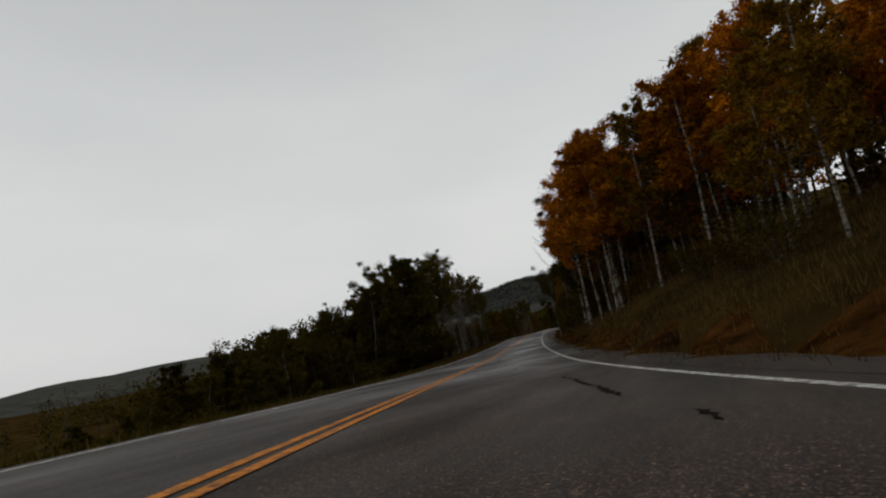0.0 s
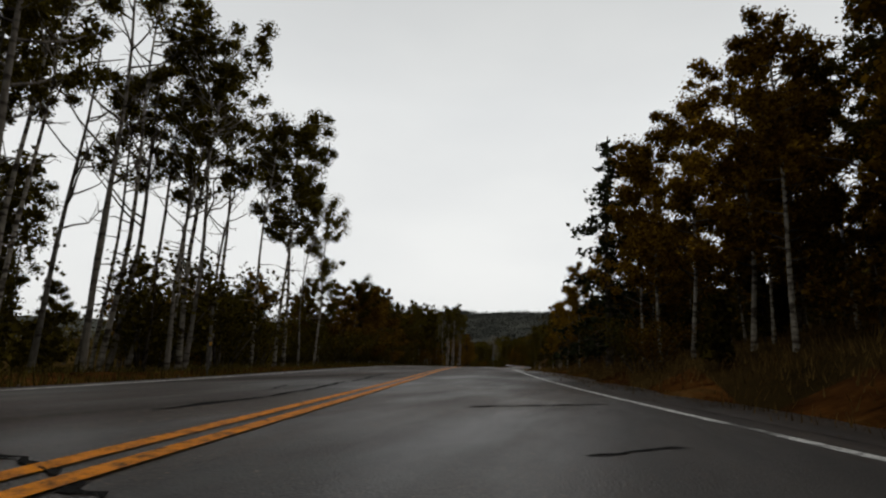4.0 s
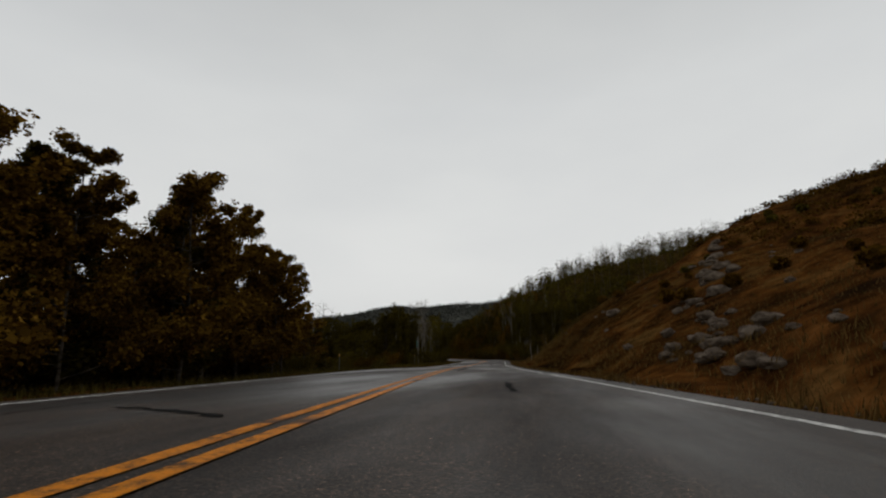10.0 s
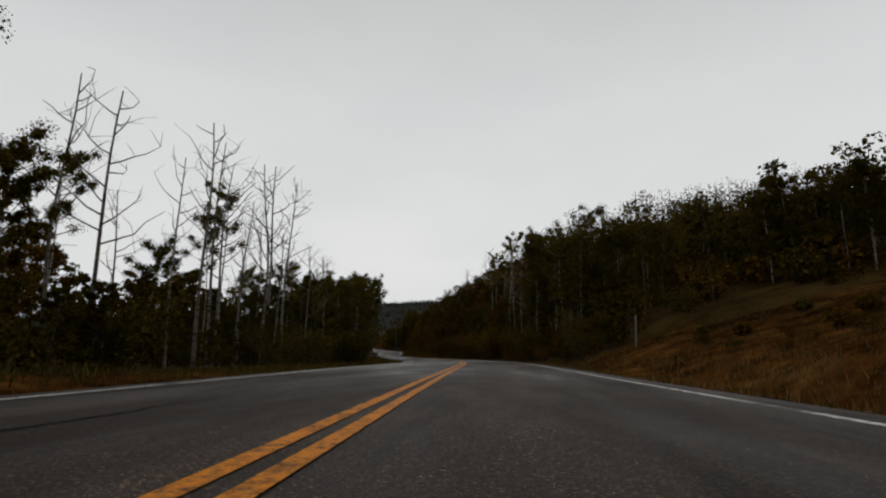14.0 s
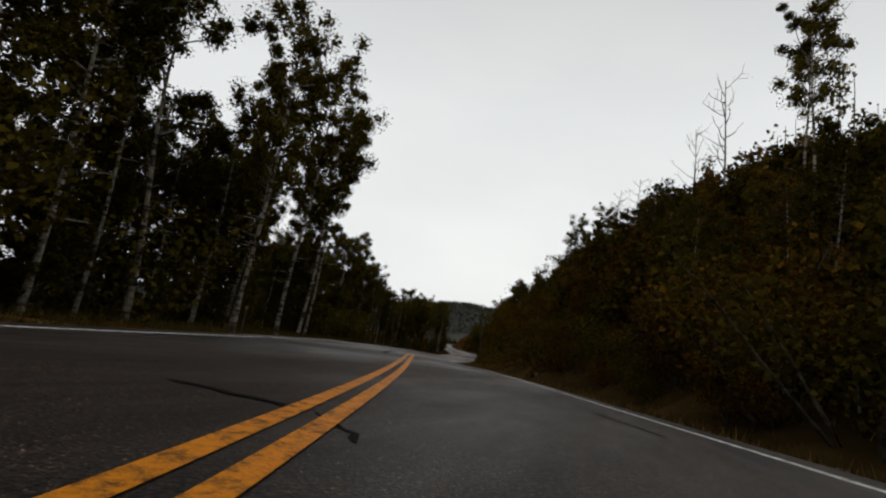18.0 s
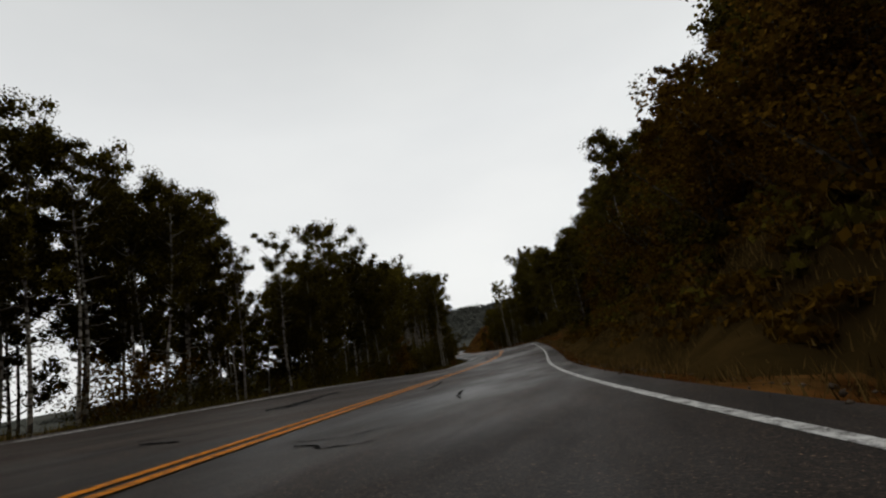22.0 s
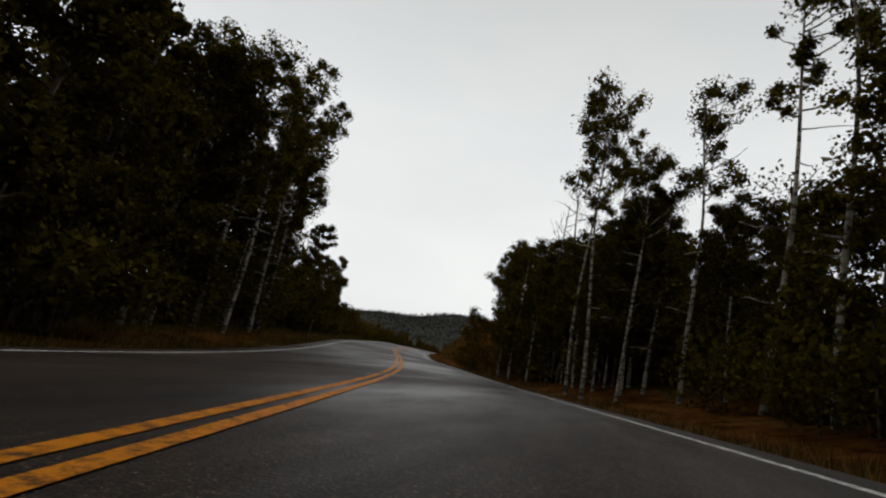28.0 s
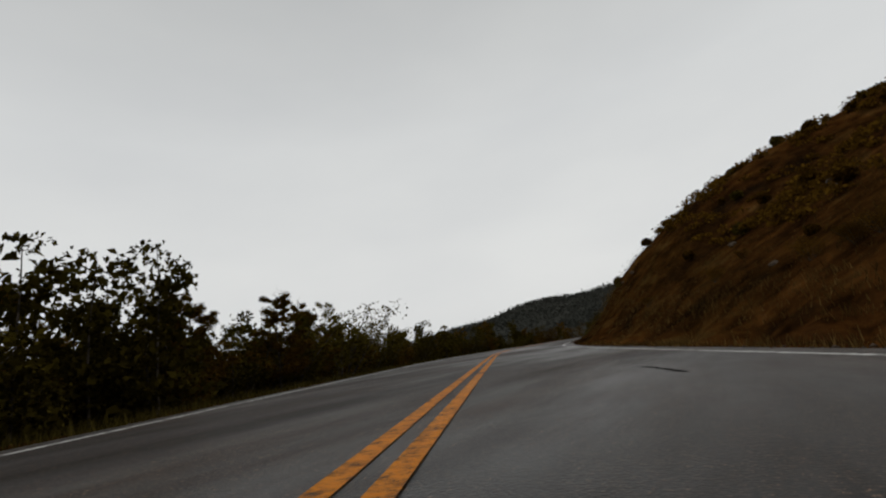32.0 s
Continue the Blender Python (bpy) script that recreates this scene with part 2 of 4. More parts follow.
GROUND, gn, gl, gb = material("hillside_ground", 1.0, 0.9, 1.5, spec=0.0)
g_a = noise_tex(gn, gl, 0.06, 6)
g_b = noise_tex(gn, gl, 1.1, 8, rough=0.7)
g_c = noise_tex(gn, gl, 0.35, 6, rough=0.65)
g_r1 = ramp(gn, [(0.34, (0.014, 0.0085, 0.0045)), (0.44, (0.040, 0.0185, 0.0062)), (0.54, (0.066, 0.029, 0.0085)), (0.66, (0.088, 0.051, 0.018))])
gl.new(g_c.outputs["Fac"], g_r1.inputs[0])
g_r2 = ramp(gn, [(0.35, (0.26, 0.25, 0.24)), (0.65, (1.4, 1.33, 1.2))])
gl.new(g_b.outputs["Fac"], g_r2.inputs[0])
g_r3 = ramp(gn, [(0.4, (0.6, 0.62, 0.55)), (0.6, (1.2, 1.08, 1.0))])
gl.new(g_a.outputs["Fac"], g_r3.inputs[0])
g_c1 = blend(gn, gl, g_r1.outputs[0], g_r2.outputs[0], 1.0, "MULTIPLY")
gl.new(blend(gn, gl, g_c1, g_r3.outputs[0], 1.0, "MULTIPLY"), gb.inputs["Base Color"])

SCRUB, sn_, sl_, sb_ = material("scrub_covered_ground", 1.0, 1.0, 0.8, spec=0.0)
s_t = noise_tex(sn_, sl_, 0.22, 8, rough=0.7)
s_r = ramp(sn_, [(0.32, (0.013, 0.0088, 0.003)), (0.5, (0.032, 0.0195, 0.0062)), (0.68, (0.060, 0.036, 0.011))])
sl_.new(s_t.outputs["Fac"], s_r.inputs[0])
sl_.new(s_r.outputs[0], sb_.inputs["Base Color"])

ROCK, rn_, rl_, rb_ = material("lichen_rock", 0.95, 1.0, 3.0, spec=0.05)
r_t = noise_tex(rn_, rl_, 2.5, 7, rough=0.65)
r_r = ramp(rn_, [(0.3, (0.032, 0.023, 0.016)), (0.55, (0.085, 0.064, 0.046)), (0.75, (0.17, 0.138, 0.108))])
rl_.new(r_t.outputs["Fac"], r_r.inputs[0])
rl_.new(r_r.outputs[0], rb_.inputs["Base Color"])


# far woods and hills: distance haze painted in as a paler, greyer base colour
HAZY_RIDGE, dn_, dl_, db_ = material("hazy_ridge", 1.0, spec=0.0)
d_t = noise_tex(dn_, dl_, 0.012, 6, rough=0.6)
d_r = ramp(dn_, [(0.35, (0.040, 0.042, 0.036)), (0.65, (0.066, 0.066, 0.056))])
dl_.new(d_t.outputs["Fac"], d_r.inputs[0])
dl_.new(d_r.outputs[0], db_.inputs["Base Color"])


def plain(name, colour, rough=0.6, metallic=0.0):
    m, n, l, b = material(name, rough, 0.2, 30, metallic)
    t = noise_tex(n, l, 9.0, 4)
    r = ramp(n, [(0.3, tuple(c * 0.75 for c in colour)), (0.7, colour)])
    l.new(t.outputs["Fac"], r.inputs[0])
    l.new(r.outputs[0], b.inputs["Base Color"])
    return m


SIGN_GREEN = plain("sign_green", (0.004, 0.075, 0.045), 0.5)
SIGN_WHITE = plain("sign_white", (0.17, 0.18, 0.17), 0.6)
STEEL = plain("galvanised_post", (0.085, 0.075, 0.065), 0.65, 0.4)
WOOD = plain("weathered_wood", (0.12, 0.095, 0.07), 0.9)
REFLECT = plain("reflector_amber", (0.5, 0.24, 0.03), 0.3)

# ---- the road's line: station, heading to the left in degrees, grade ----
# station, heading to the left in degrees, grade; then station, cross slope in degrees
ROAD = [
    (-80, 32.26, -0.0735),
    (0, 22.26, -0.0744),
    (19, 17.11, -0.0539),
    (38, 16.90, -0.0396),
    (57, 15.36, -0.0266),
    (75, 15.54, -0.0251),
    (76, 15.55, -0.0248),
    (88, 14.84, -0.0205),
    (95, 14.42, -0.0091),
    (112, 11.42, -0.0159),
    (114, 11.07, -0.0195),
    (125, 10.05, -0.0280),
    (133, 9.31, -0.0358),
    (150, 9.36, -0.0276),
    (152, 9.37, -0.0267),
    (171, 9.21, -0.0204),
    (175, 8.90, -0.0204),
    (190, 7.76, -0.0187),
    (209, 6.56, -0.0241),
    (228, 5.45, -0.0257),
    (230, 5.34, -0.0239),
    (247, 4.42, -0.0103),
    (262, 3.48, -0.0089),
    (266, 3.23, -0.0090),
    (285, 8.53, -0.0148),
    (300, 15.97, -0.0118),
    (304, 17.96, -0.0116),
    (323, 22.08, 0.0007),
    (325, 21.94, -0.0013),
    (342, 20.79, -0.0171),
    (345, 20.87, -0.0182),
    (361, 21.32, -0.0182),
    (380, 13.58, -0.0105),
    (399, 8.24, 0.0070),
    (418, 11.37, 0.0219),
    (437, 13.61, 0.0201),
    (440, 14.67, 0.0156),
    (450, 18.22, 0.0058),
    (456, 20.35, 0.0031),
    (475, 19.38, 0.0078),
    (478, 20.48, 0.0151),
    (494, 26.37, 0.0369),
    (513, 25.86, 0.0178),
    (532, 22.40, 0.0355),
    (540, 22.33, 0.0355),
    (556, 22.20, 0.0360),
    (575, 8.00, 0.0300),
    (605, -20.00, 0.0200),
    (640, -32.00, 0.0000),
    (692, -32.00, 0.0000),
    (932, 0.00, 0.0000),
]
BANK_ANGLE = [
    (-80, -1.7),
    (0, -1.7),
    (19, -0.8),
    (38, 0.6),
    (57, 1.3),
    (76, 1.1),
    (95, 0.9),
    (114, 1.0),
    (133, 0.5),
    (152, -1.5),
    (171, -1.1),
    (190, -0.5),
    (209, -0.9),
    (228, 0.1),
    (247, 0.4),
    (266, 0.4),
    (285, 0.8),
    (304, 1.0),
    (323, -0.9),
    (342, -2.5),
    (361, -3.1),
    (380, -2.8),
    (399, -2.5),
    (418, 1.3),
    (437, 5.8),
    (456, 5.5),
    (475, 4.9),
    (494, 0.1),
    (513, -2.2),
    (532, -2.9),
    (572, -2.9),
    (622, 0.0),
    (692, 0.0),
    (932, 0.0),
]
ROAD_START = (-1.40, -0.57, -0.35)

SS = np.arange(-80.0, 900.0, 1.0)
_rs, _rh, _rg = np.array(ROAD).T


def smooth_table(xs, ys, at, width=9):
    v = np.interp(at, xs, ys)
    k = np.hanning(2 * width + 1)
    k /= k.sum()
    return np.convolve(np.pad(v, width, mode="edge"), k, mode="valid")


HEAD = np.radians(smooth_table(_rs, _rh, SS))
GRADE = smooth_table(_rs, _rg, SS)
CROSS = np.radians(smooth_table(*np.array(BANK_ANGLE).T, SS))
CX, CY, CZ = (np.concatenate([[0], np.cumsum(a[:-1])]) for a in (-np.sin(HEAD), np.cos(HEAD), GRADE))
_zero = int(np.argmin(abs(SS)))
CX, CY, CZ = CX - CX[_zero] + ROAD_START[0], CY - CY[_zero] + ROAD_START[1], CZ - CZ[_zero] + ROAD_START[2]


# station; how far the left lane's edge lies above the plane of the right lane
LEFT_LIFT = ((-80, 0), (345, 0), (375, 0.2), (392, 0.2), (404, 0), (412, -0.14), (420, -0.1), (432, 0), (900, 0))


def left_lift(s, d):
    return np.interp(s, *np.array(LEFT_LIFT, float).T) * np.clip(-np.asarray(d, float), 0, 6) / 3.68


def on_road(s, d, up=0.0):
    """The point d metres to the right of the centre line at station s."""
    h = np.interp(s, SS, HEAD)
    return (np.interp(s, SS, CX) + d * np.cos(h), np.interp(s, SS, CY) + d * np.sin(h), np.interp(s, SS, CZ) + up + d * np.tan(np.interp(s, SS, CROSS)) + left_lift(s, d))


def station(x, y):
    """Station, offset to the right and road height for points of the plan."""
    x, y = np.atleast_1d(x).astype(float), np.atleast_1d(y).astype(float)
    near = np.zeros(len(x), int)
    for a in range(0, len(x), 4000):
        q = (x[a:a + 4000, None] - CX[None, ::4]) ** 2 + (y[a:a + 4000, None] - CY[None, ::4]) ** 2
        near[a:a + 4000] = q.argmin(1) * 4
    best = near.copy()
    bd = (x - CX[near]) ** 2 + (y - CY[near]) ** 2
    for k in (-3, -2, -1, 1, 2, 3):
        j = np.clip(near + k, 0, len(SS) - 1)
        q = (x - CX[j]) ** 2 + (y - CY[j]) ** 2
        best, bd = np.where(q < bd, j, best), np.minimum(q, bd)
    h = HEAD[best]
    rx, ry = x - CX[best], y - CY[best]
    return SS[best] + (-np.sin(h) * rx + np.cos(h) * ry), np.sign(rx * np.cos(h) + ry * np.sin(h)) * np.sqrt(bd), CZ[best]


# station; right bank: where it starts, its slope, its height
RIGHT_BANK = [
    (-80, 5.6, 0.46, 9), (0, 5.6, 0.46, 9), (30, 5.4, 0.5, 9), (75, 5.6, 0.46, 8), (100, 6, 0.32, 7), (125, 7, 0.4, 14), (165, 6.6, 0.42, 12), (185, 6.4, 0.52, 14),
    (200, 6.3, 0.5, 13), (225, 6.0, 1.15, 12.5), (240, 6.2, 0.96, 14.5), (262, 6.6, 0.32, 9), (285, 7.2, 0.6, 10), (310, 7.2, 0.42, 13), (335, 6.6, 0.9, 26), (350, 6.2, 1.15, 32), (405, 6.2, 1.1, 31),
    (428, 6.6, 0.62, 14), (445, 7, 0.5, 11), (458, 8, 0.35, 9), (500, 8, 0.3, 8), (520, 7, 0.5, 14), (540, 6.3, 0.62, 22), (558, 5.8, 0.62, 20), (572, 5, 1.5, 12.6), (600, 5, 1.5, 12.6), (640, 7, 0.4, 16), (720, 8, 0.3, 8), (900, 8, 0.3, 8),
]
# station; how steeply the hill behind the right bank goes on
RIGHT_HILL = [(-80, 0.15), (110, 0.1), (165, 0.08), (200, 0.2), (225, 0.22), (250, 0.1), (300, 0.06), (360, 0.17), (480, 0.2), (530, 0.1), (560, 0.03), (900, 0.03)]
# station; left side: its fall and depth
LEFT_FALL = [(-80, 0.4, 15), (36, 0.4, 14), (50, 0.35, 8), (70, 0.15, 2), (150, 0.15, 3), (200, 0.2, 4), (270, 0.12, 2), (330, 0.25, 5), (400, 0.3, 7), (430, 0.15, 3), (500, 0.15, 3), (540, 0.2, 4), (900, 0.25, 6)]

RB, RH, LF = np.array(RIGHT_BANK), np.array(RIGHT_HILL), np.array(LEFT_FALL)


def wobble(x, y, size):
    a, b = x / size, y / size
    return (np.sin(1.3 * a + 0.7 * b) + np.sin(2.1 * b - 0.9 * a + 1.7) + np.sin(0.6 * a + 2.6 * b + 0.4) * 0.6 + np.sin(3.7 * a - 1.1 * b) * 0.45) / 3.0


def ground_height(x, y):
    x, y = np.atleast_1d(x).astype(float), np.atleast_1d(y).astype(float)
    s, d, z = station(x, y)
    start, slope, high = (np.interp(s, RB[:, 0], RB[:, k]) for k in range(1, 4))
    fall, depth = (np.interp(s, LF[:, 0], LF[:, k]) for k in range(1, 3))
    a = np.abs(d)
    up = high * (1 - np.exp(-np.maximum(d - start, 0) * slope / np.maximum(high, 0.1)))
    up = up + np.clip(d - start - high / np.maximum(slope, 0.05), 0, 230) * np.interp(s, RH[:, 0], RH[:, 1])
    down = -depth * (1 - np.exp(-np.maximum(-d - 7.5, 0) * fall / np.maximum(depth, 0.1)))
    z = z + np.clip(d, -6, 6) * np.tan(np.interp(s, SS, CROSS)) + left_lift(s, d)
    edge = np.clip((a - 4.6) / 1.5, 0, 1)
    ditch = -0.35 * np.exp(-((a - 6.2) / 1.1) ** 2) * np.where(d < 0, np.interp(s, (215, 228, 255, 268), (1, -0.5, -0.5, 1)), 1)
    rough_ = np.clip((a - 6) / 12, 0, 1)
    out = z - 0.12 + np.where(d > 0, up, down) + ditch * edge
    out += rough_ * (0.35 * wobble(x, y, 3.1) + 0.9 * wobble(x, y, 11.0)) + np.clip((a - 40) / 150, 0, 1) * 5 * wobble(x, y, 60.0)
    ridge = 150 + 0.12 * np.clip(x + 250, -700, 350) + 9 * np.sin(x / 140.0) + 5 * np.sin(x / 61.0 + 1.0)
    ridge = ridge + 18 * np.exp(-((x + 510) / 75.0) ** 2)
    far = np.clip((y - 1000) / 800, 0, 1)
    out += ridge * far * far * (3 - 2 * far)
    hollow = np.clip((-x - 220) / 600, 0, 1)
    out += 8 * hollow * np.clip((a - 150) / 400, 0, 1)
    return out


def gz(x, y):
    return float(ground_height(x, y)[0])


def fast_mesh(name, verts, faces, mat, parent=None, label="", smooth=False):
    """One mesh object from arrays of points and equal faces."""
    verts, faces = np.asarray(verts, np.float32), np.asarray(faces, np.int32)
    me = bpy.data.meshes.new(name)
    k = faces.shape[1]
    me.vertices.add(len(verts))
    me.vertices.foreach_set("co", verts.ravel())
    me.loops.add(faces.size)
    me.loops.foreach_set("vertex_index", faces.ravel())
    me.polygons.add(len(faces))
    me.polygons.foreach_set("loop_start", np.arange(0, faces.size, k, dtype=np.int32))
    me.update(calc_edges=True)
    me.materials.append(mat)
    if smooth:
        me.shade_smooth()
    ob = new(name, me)
    if parent is not None:
        ob.parent = parent
    return tagged(ob, label) if label else ob


# ---- ground: one sheet, fine near the road and coarse towards the horizon ----
def spread(lo, hi, step, reach):
    mid = np.arange(lo, hi + step, step)
    out, d = [], step
    x = 0.0
    while x < reach:
        d *= 1.16
        x += d
        out.append(x)
    out = np.array(out)
    return np.concatenate([lo - out[::-1], mid, mid[-1] + out])


gx = spread(CX[(SS > -20) & (SS < 660)].min() - 45, CX[(SS > -20) & (SS < 660)].max() + 55, 1.6, 3200)
gy = spread(-40, CY[(SS > -20) & (SS < 660)].max() + 10, 1.6, 3200)
GX, GY = np.meshgrid(gx, gy)
gv = np.stack([GX.ravel(), GY.ravel(), ground_height(GX.ravel(), GY.ravel())], 1)
ii = np.arange(len(gx) * len(gy)).reshape(len(gy), len(gx))
gf = np.stack([ii[:-1, :-1].ravel(), ii[:-1, 1:].ravel(), ii[1:, 1:].ravel(), ii[1:, :-1].ravel()], 1)
ground = fast_mesh("ground", gv, gf, GROUND, smooth=True)
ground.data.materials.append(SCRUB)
ground.data.materials.append(HAZY_RIDGE)
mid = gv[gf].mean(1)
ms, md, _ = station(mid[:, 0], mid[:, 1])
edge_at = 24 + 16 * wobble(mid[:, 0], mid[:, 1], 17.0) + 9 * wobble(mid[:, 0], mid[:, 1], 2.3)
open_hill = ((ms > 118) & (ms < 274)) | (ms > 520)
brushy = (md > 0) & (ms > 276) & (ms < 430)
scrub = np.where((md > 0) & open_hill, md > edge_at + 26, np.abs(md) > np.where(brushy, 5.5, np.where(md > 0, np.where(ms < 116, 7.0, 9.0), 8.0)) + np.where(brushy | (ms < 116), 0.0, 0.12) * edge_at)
# faces far from the road take the haze-tinted ridge colour
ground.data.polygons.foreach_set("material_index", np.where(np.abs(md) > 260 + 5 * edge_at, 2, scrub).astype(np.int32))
tagged(ground, "brown autumn hillside of dry grass and soil", "ground", kind="structure")


# ---- road ----
def crown_fall(d):
    return np.interp(np.abs(d), [0, 1.8, 3.6, 4.35], [0, -0.02, -0.05, -0.075])


def ribbon(name, s0, s1, step, offsets, ups, mat, parent=None, label="", drift=((0, 0),)):
    s = np.arange(s0, s1 + step, step)
    aside = np.interp(s, *np.array(drift, float).T)
    rows = [np.stack(on_road(s, o + aside, u), 1) for o, u in zip(offsets, ups)]
    v = np.stack(rows, 1).reshape(-1, 3)
    k = len(offsets)
    i = np.arange(len(s) * k).reshape(len(s), k)
    f = np.stack([i[:-1, :-1].ravel(), i[:-1, 1:].ravel(), i[1:, 1:].ravel(), i[1:, :-1].ravel()], 1)
    return fast_mesh(name, v, f, mat, parent, label, smooth=True)


road = ribbon("road", -75, 860, 1.0, [-4.7, -4.35, -3.6, -1.8, 0, 1.8, 3.6, 4.35, 4.7], [-0.28, -0.075, -0.05, -0.02, 0, -0.02, -0.05, -0.075, -0.28], ASPHALT)
tagged(road, "damp worn two-lane asphalt road with sealed cracks", "road", kind="structure")
DRIFT = ((-75, 0), (300, 0.03), (350, 0.09), (378, 0.24), (392, 0.14), (410, 0.13), (450, 0.05), (490, -0.14), (530, 0), (860, 0))
for side, at in ((-1, -0.045), (1, 0.165)):
    ribbon("centre_line", -75, 860, 1.0, [at - 0.053, at + 0.053], [0.006, 0.006], YELLOW, road, "worn solid yellow centre line", DRIFT)
    ribbon("edge_line", -75, 860, 1.0, [side * 3.68 - 0.055, side * 3.68 + 0.055], [-0.047, -0.047], WHITE, road, "worn white edge line")


# a wider paved shoulder on the outside of the first bend
ribbon("paved_shoulder", -70, 112, 1.0, [4.2, 5.2, 6.6], [-0.066, -0.09, -0.2], ASPHALT, road, "dark gritty paved shoulder")


# ---- sealed cracks and damp patches on the road ----
def crack(s0, d0, s1, d1, width, seed):
    r = np.random.RandomState(seed)
    n = max(8, int(math.hypot(s1 - s0, d1 - d0) / 0.11))
    u = np.linspace(0, 1, n)
    off = np.cumsum(r.normal(0, 0.018, n)) + r.normal(0, 0.012, n)
    off -= off[0] + (off[-1] - off[0]) * u
    length = math.hypot(s1 - s0, d1 - d0)
    ts, td = (s1 - s0) / length, (d1 - d0) / length
    s, d = s0 + (s1 - s0) * u - td * off, d0 + (d1 - d0) * u + ts * off
    w = width * (0.35 + 0.9 * r.rand(n)) * np.minimum(1, np.minimum(u, 1 - u) * 8 + 0.15)
    rows = []
    for k in (-0.5, 0.5):
        ss, dd = s - td * w * k, np.clip(d + ts * w * k, -4.2, 4.2)
        x, y, z = on_road(ss, dd, 0.0)
        rows.append(np.stack([x, y, z + crown_fall(dd) + 0.004 + 0.0008 * (seed % 4)], 1))
    v = np.stack(rows, 1).reshape(-1, 3)
    i = np.arange(n - 1) * 2
    fast_mesh("sealed_crack", v, np.stack([i, i + 1, i + 3, i + 2], 1), TAR, road)


def crack_line(width, seed, *pts):
    for k in range(len(pts) - 1):
        crack(*pts[k], *pts[k + 1], width, seed + k)


crack_line(0.10, 900, (23.6, 0.98), (24.6, 0.9), (27.5, 0.8))
crack_line(0.05, 903, (24.2, 0.95), (24.1, 1.25))
crack_line(0.12, 906, (32, 0.62), (34, 0.85))
crack_line(0.09, 909, (151, 0.7), (147, 0.62), (143, 0.85))
crack_line(0.06, 912, (136.6, 0.2), (136.1, 0.56), (135.3, 0.9))
crack_line(0.16, 915, (139.5, -3.2), (138, -1.8), (139, -0.9))
crack_line(0.10, 918, (143, -2.7), (146, -3.2))
crack_line(0.22, 921, (151, 3.1), (140, 3.05))
crack_line(0.16, 924, (214, 0.5), (201, 0.68))
crack_line(0.12, 927, (191, 1.93), (188, 1.9))
crack_line(0.14, 930, (186, -2.0), (185, -0.5))
crack_line(0.26, 933, (218.5, 0.98), (224, 0.72))
crack_line(0.07, 936, (223, 0.8), (232, 0.35), (243, 0.1))
crack_line(0.055, 939, (230, 2.75), (236, 2.5), (246, 2.2))
crack_line(0.06, 995, (313.6, -0.9), (313.2, 0.1), (312.6, 0.4))
crack_line(0.06, 998, (318.6, 1.2), (318.4, 1.9))
crack_line(0.05, 942, (215.5, -0.7), (219, -0.85), (235, -2.0), (252, -1.6))
crack_line(0.03, 946, (217.2, 0.1), (217, 0.55))
crack_line(0.05, 950, (283, -1.5), (284.2, -0.85), (285.2, -1.1), (287, -1.05))
crack_line(0.03, 954, (285.5, -1.9), (284.6, -1.2), (283.8, -0.5), (283.3, 0.2))
crack_line(0.05, 960, (283, 0.4), (282.8, 1.4))
crack_line(0.07, 963, (326, 0.6), (327, 0.36), (327.6, 0.45))
crack_line(0.04, 966, (327, 0.15), (326.3, 0.45))
crack_line(0.2, 969, (328, -0.75), (332, -0.8), (338, -0.85))
crack_line(0.03, 972, (379, 0.8), (379, 1.2), (379.4, 1.6))
crack_line(0.08, 976, (385, 0.9), (389, 0.6))
crack_line(0.2, 979, (383, -1.3), (388, -1.9))
crack_line(0.05, 982, (380, -1.2), (380.4, -0.75))
crack_line(0.09, 985, (443, 1.78), (441, 1.74), (438.6, 1.8))
crack_line(0.03, 988, (441.4, -0.7), (441, -0.1), (440.8, 0.35))
crack_line(0.05, 991, (443, -0.8), (444, -0.5))
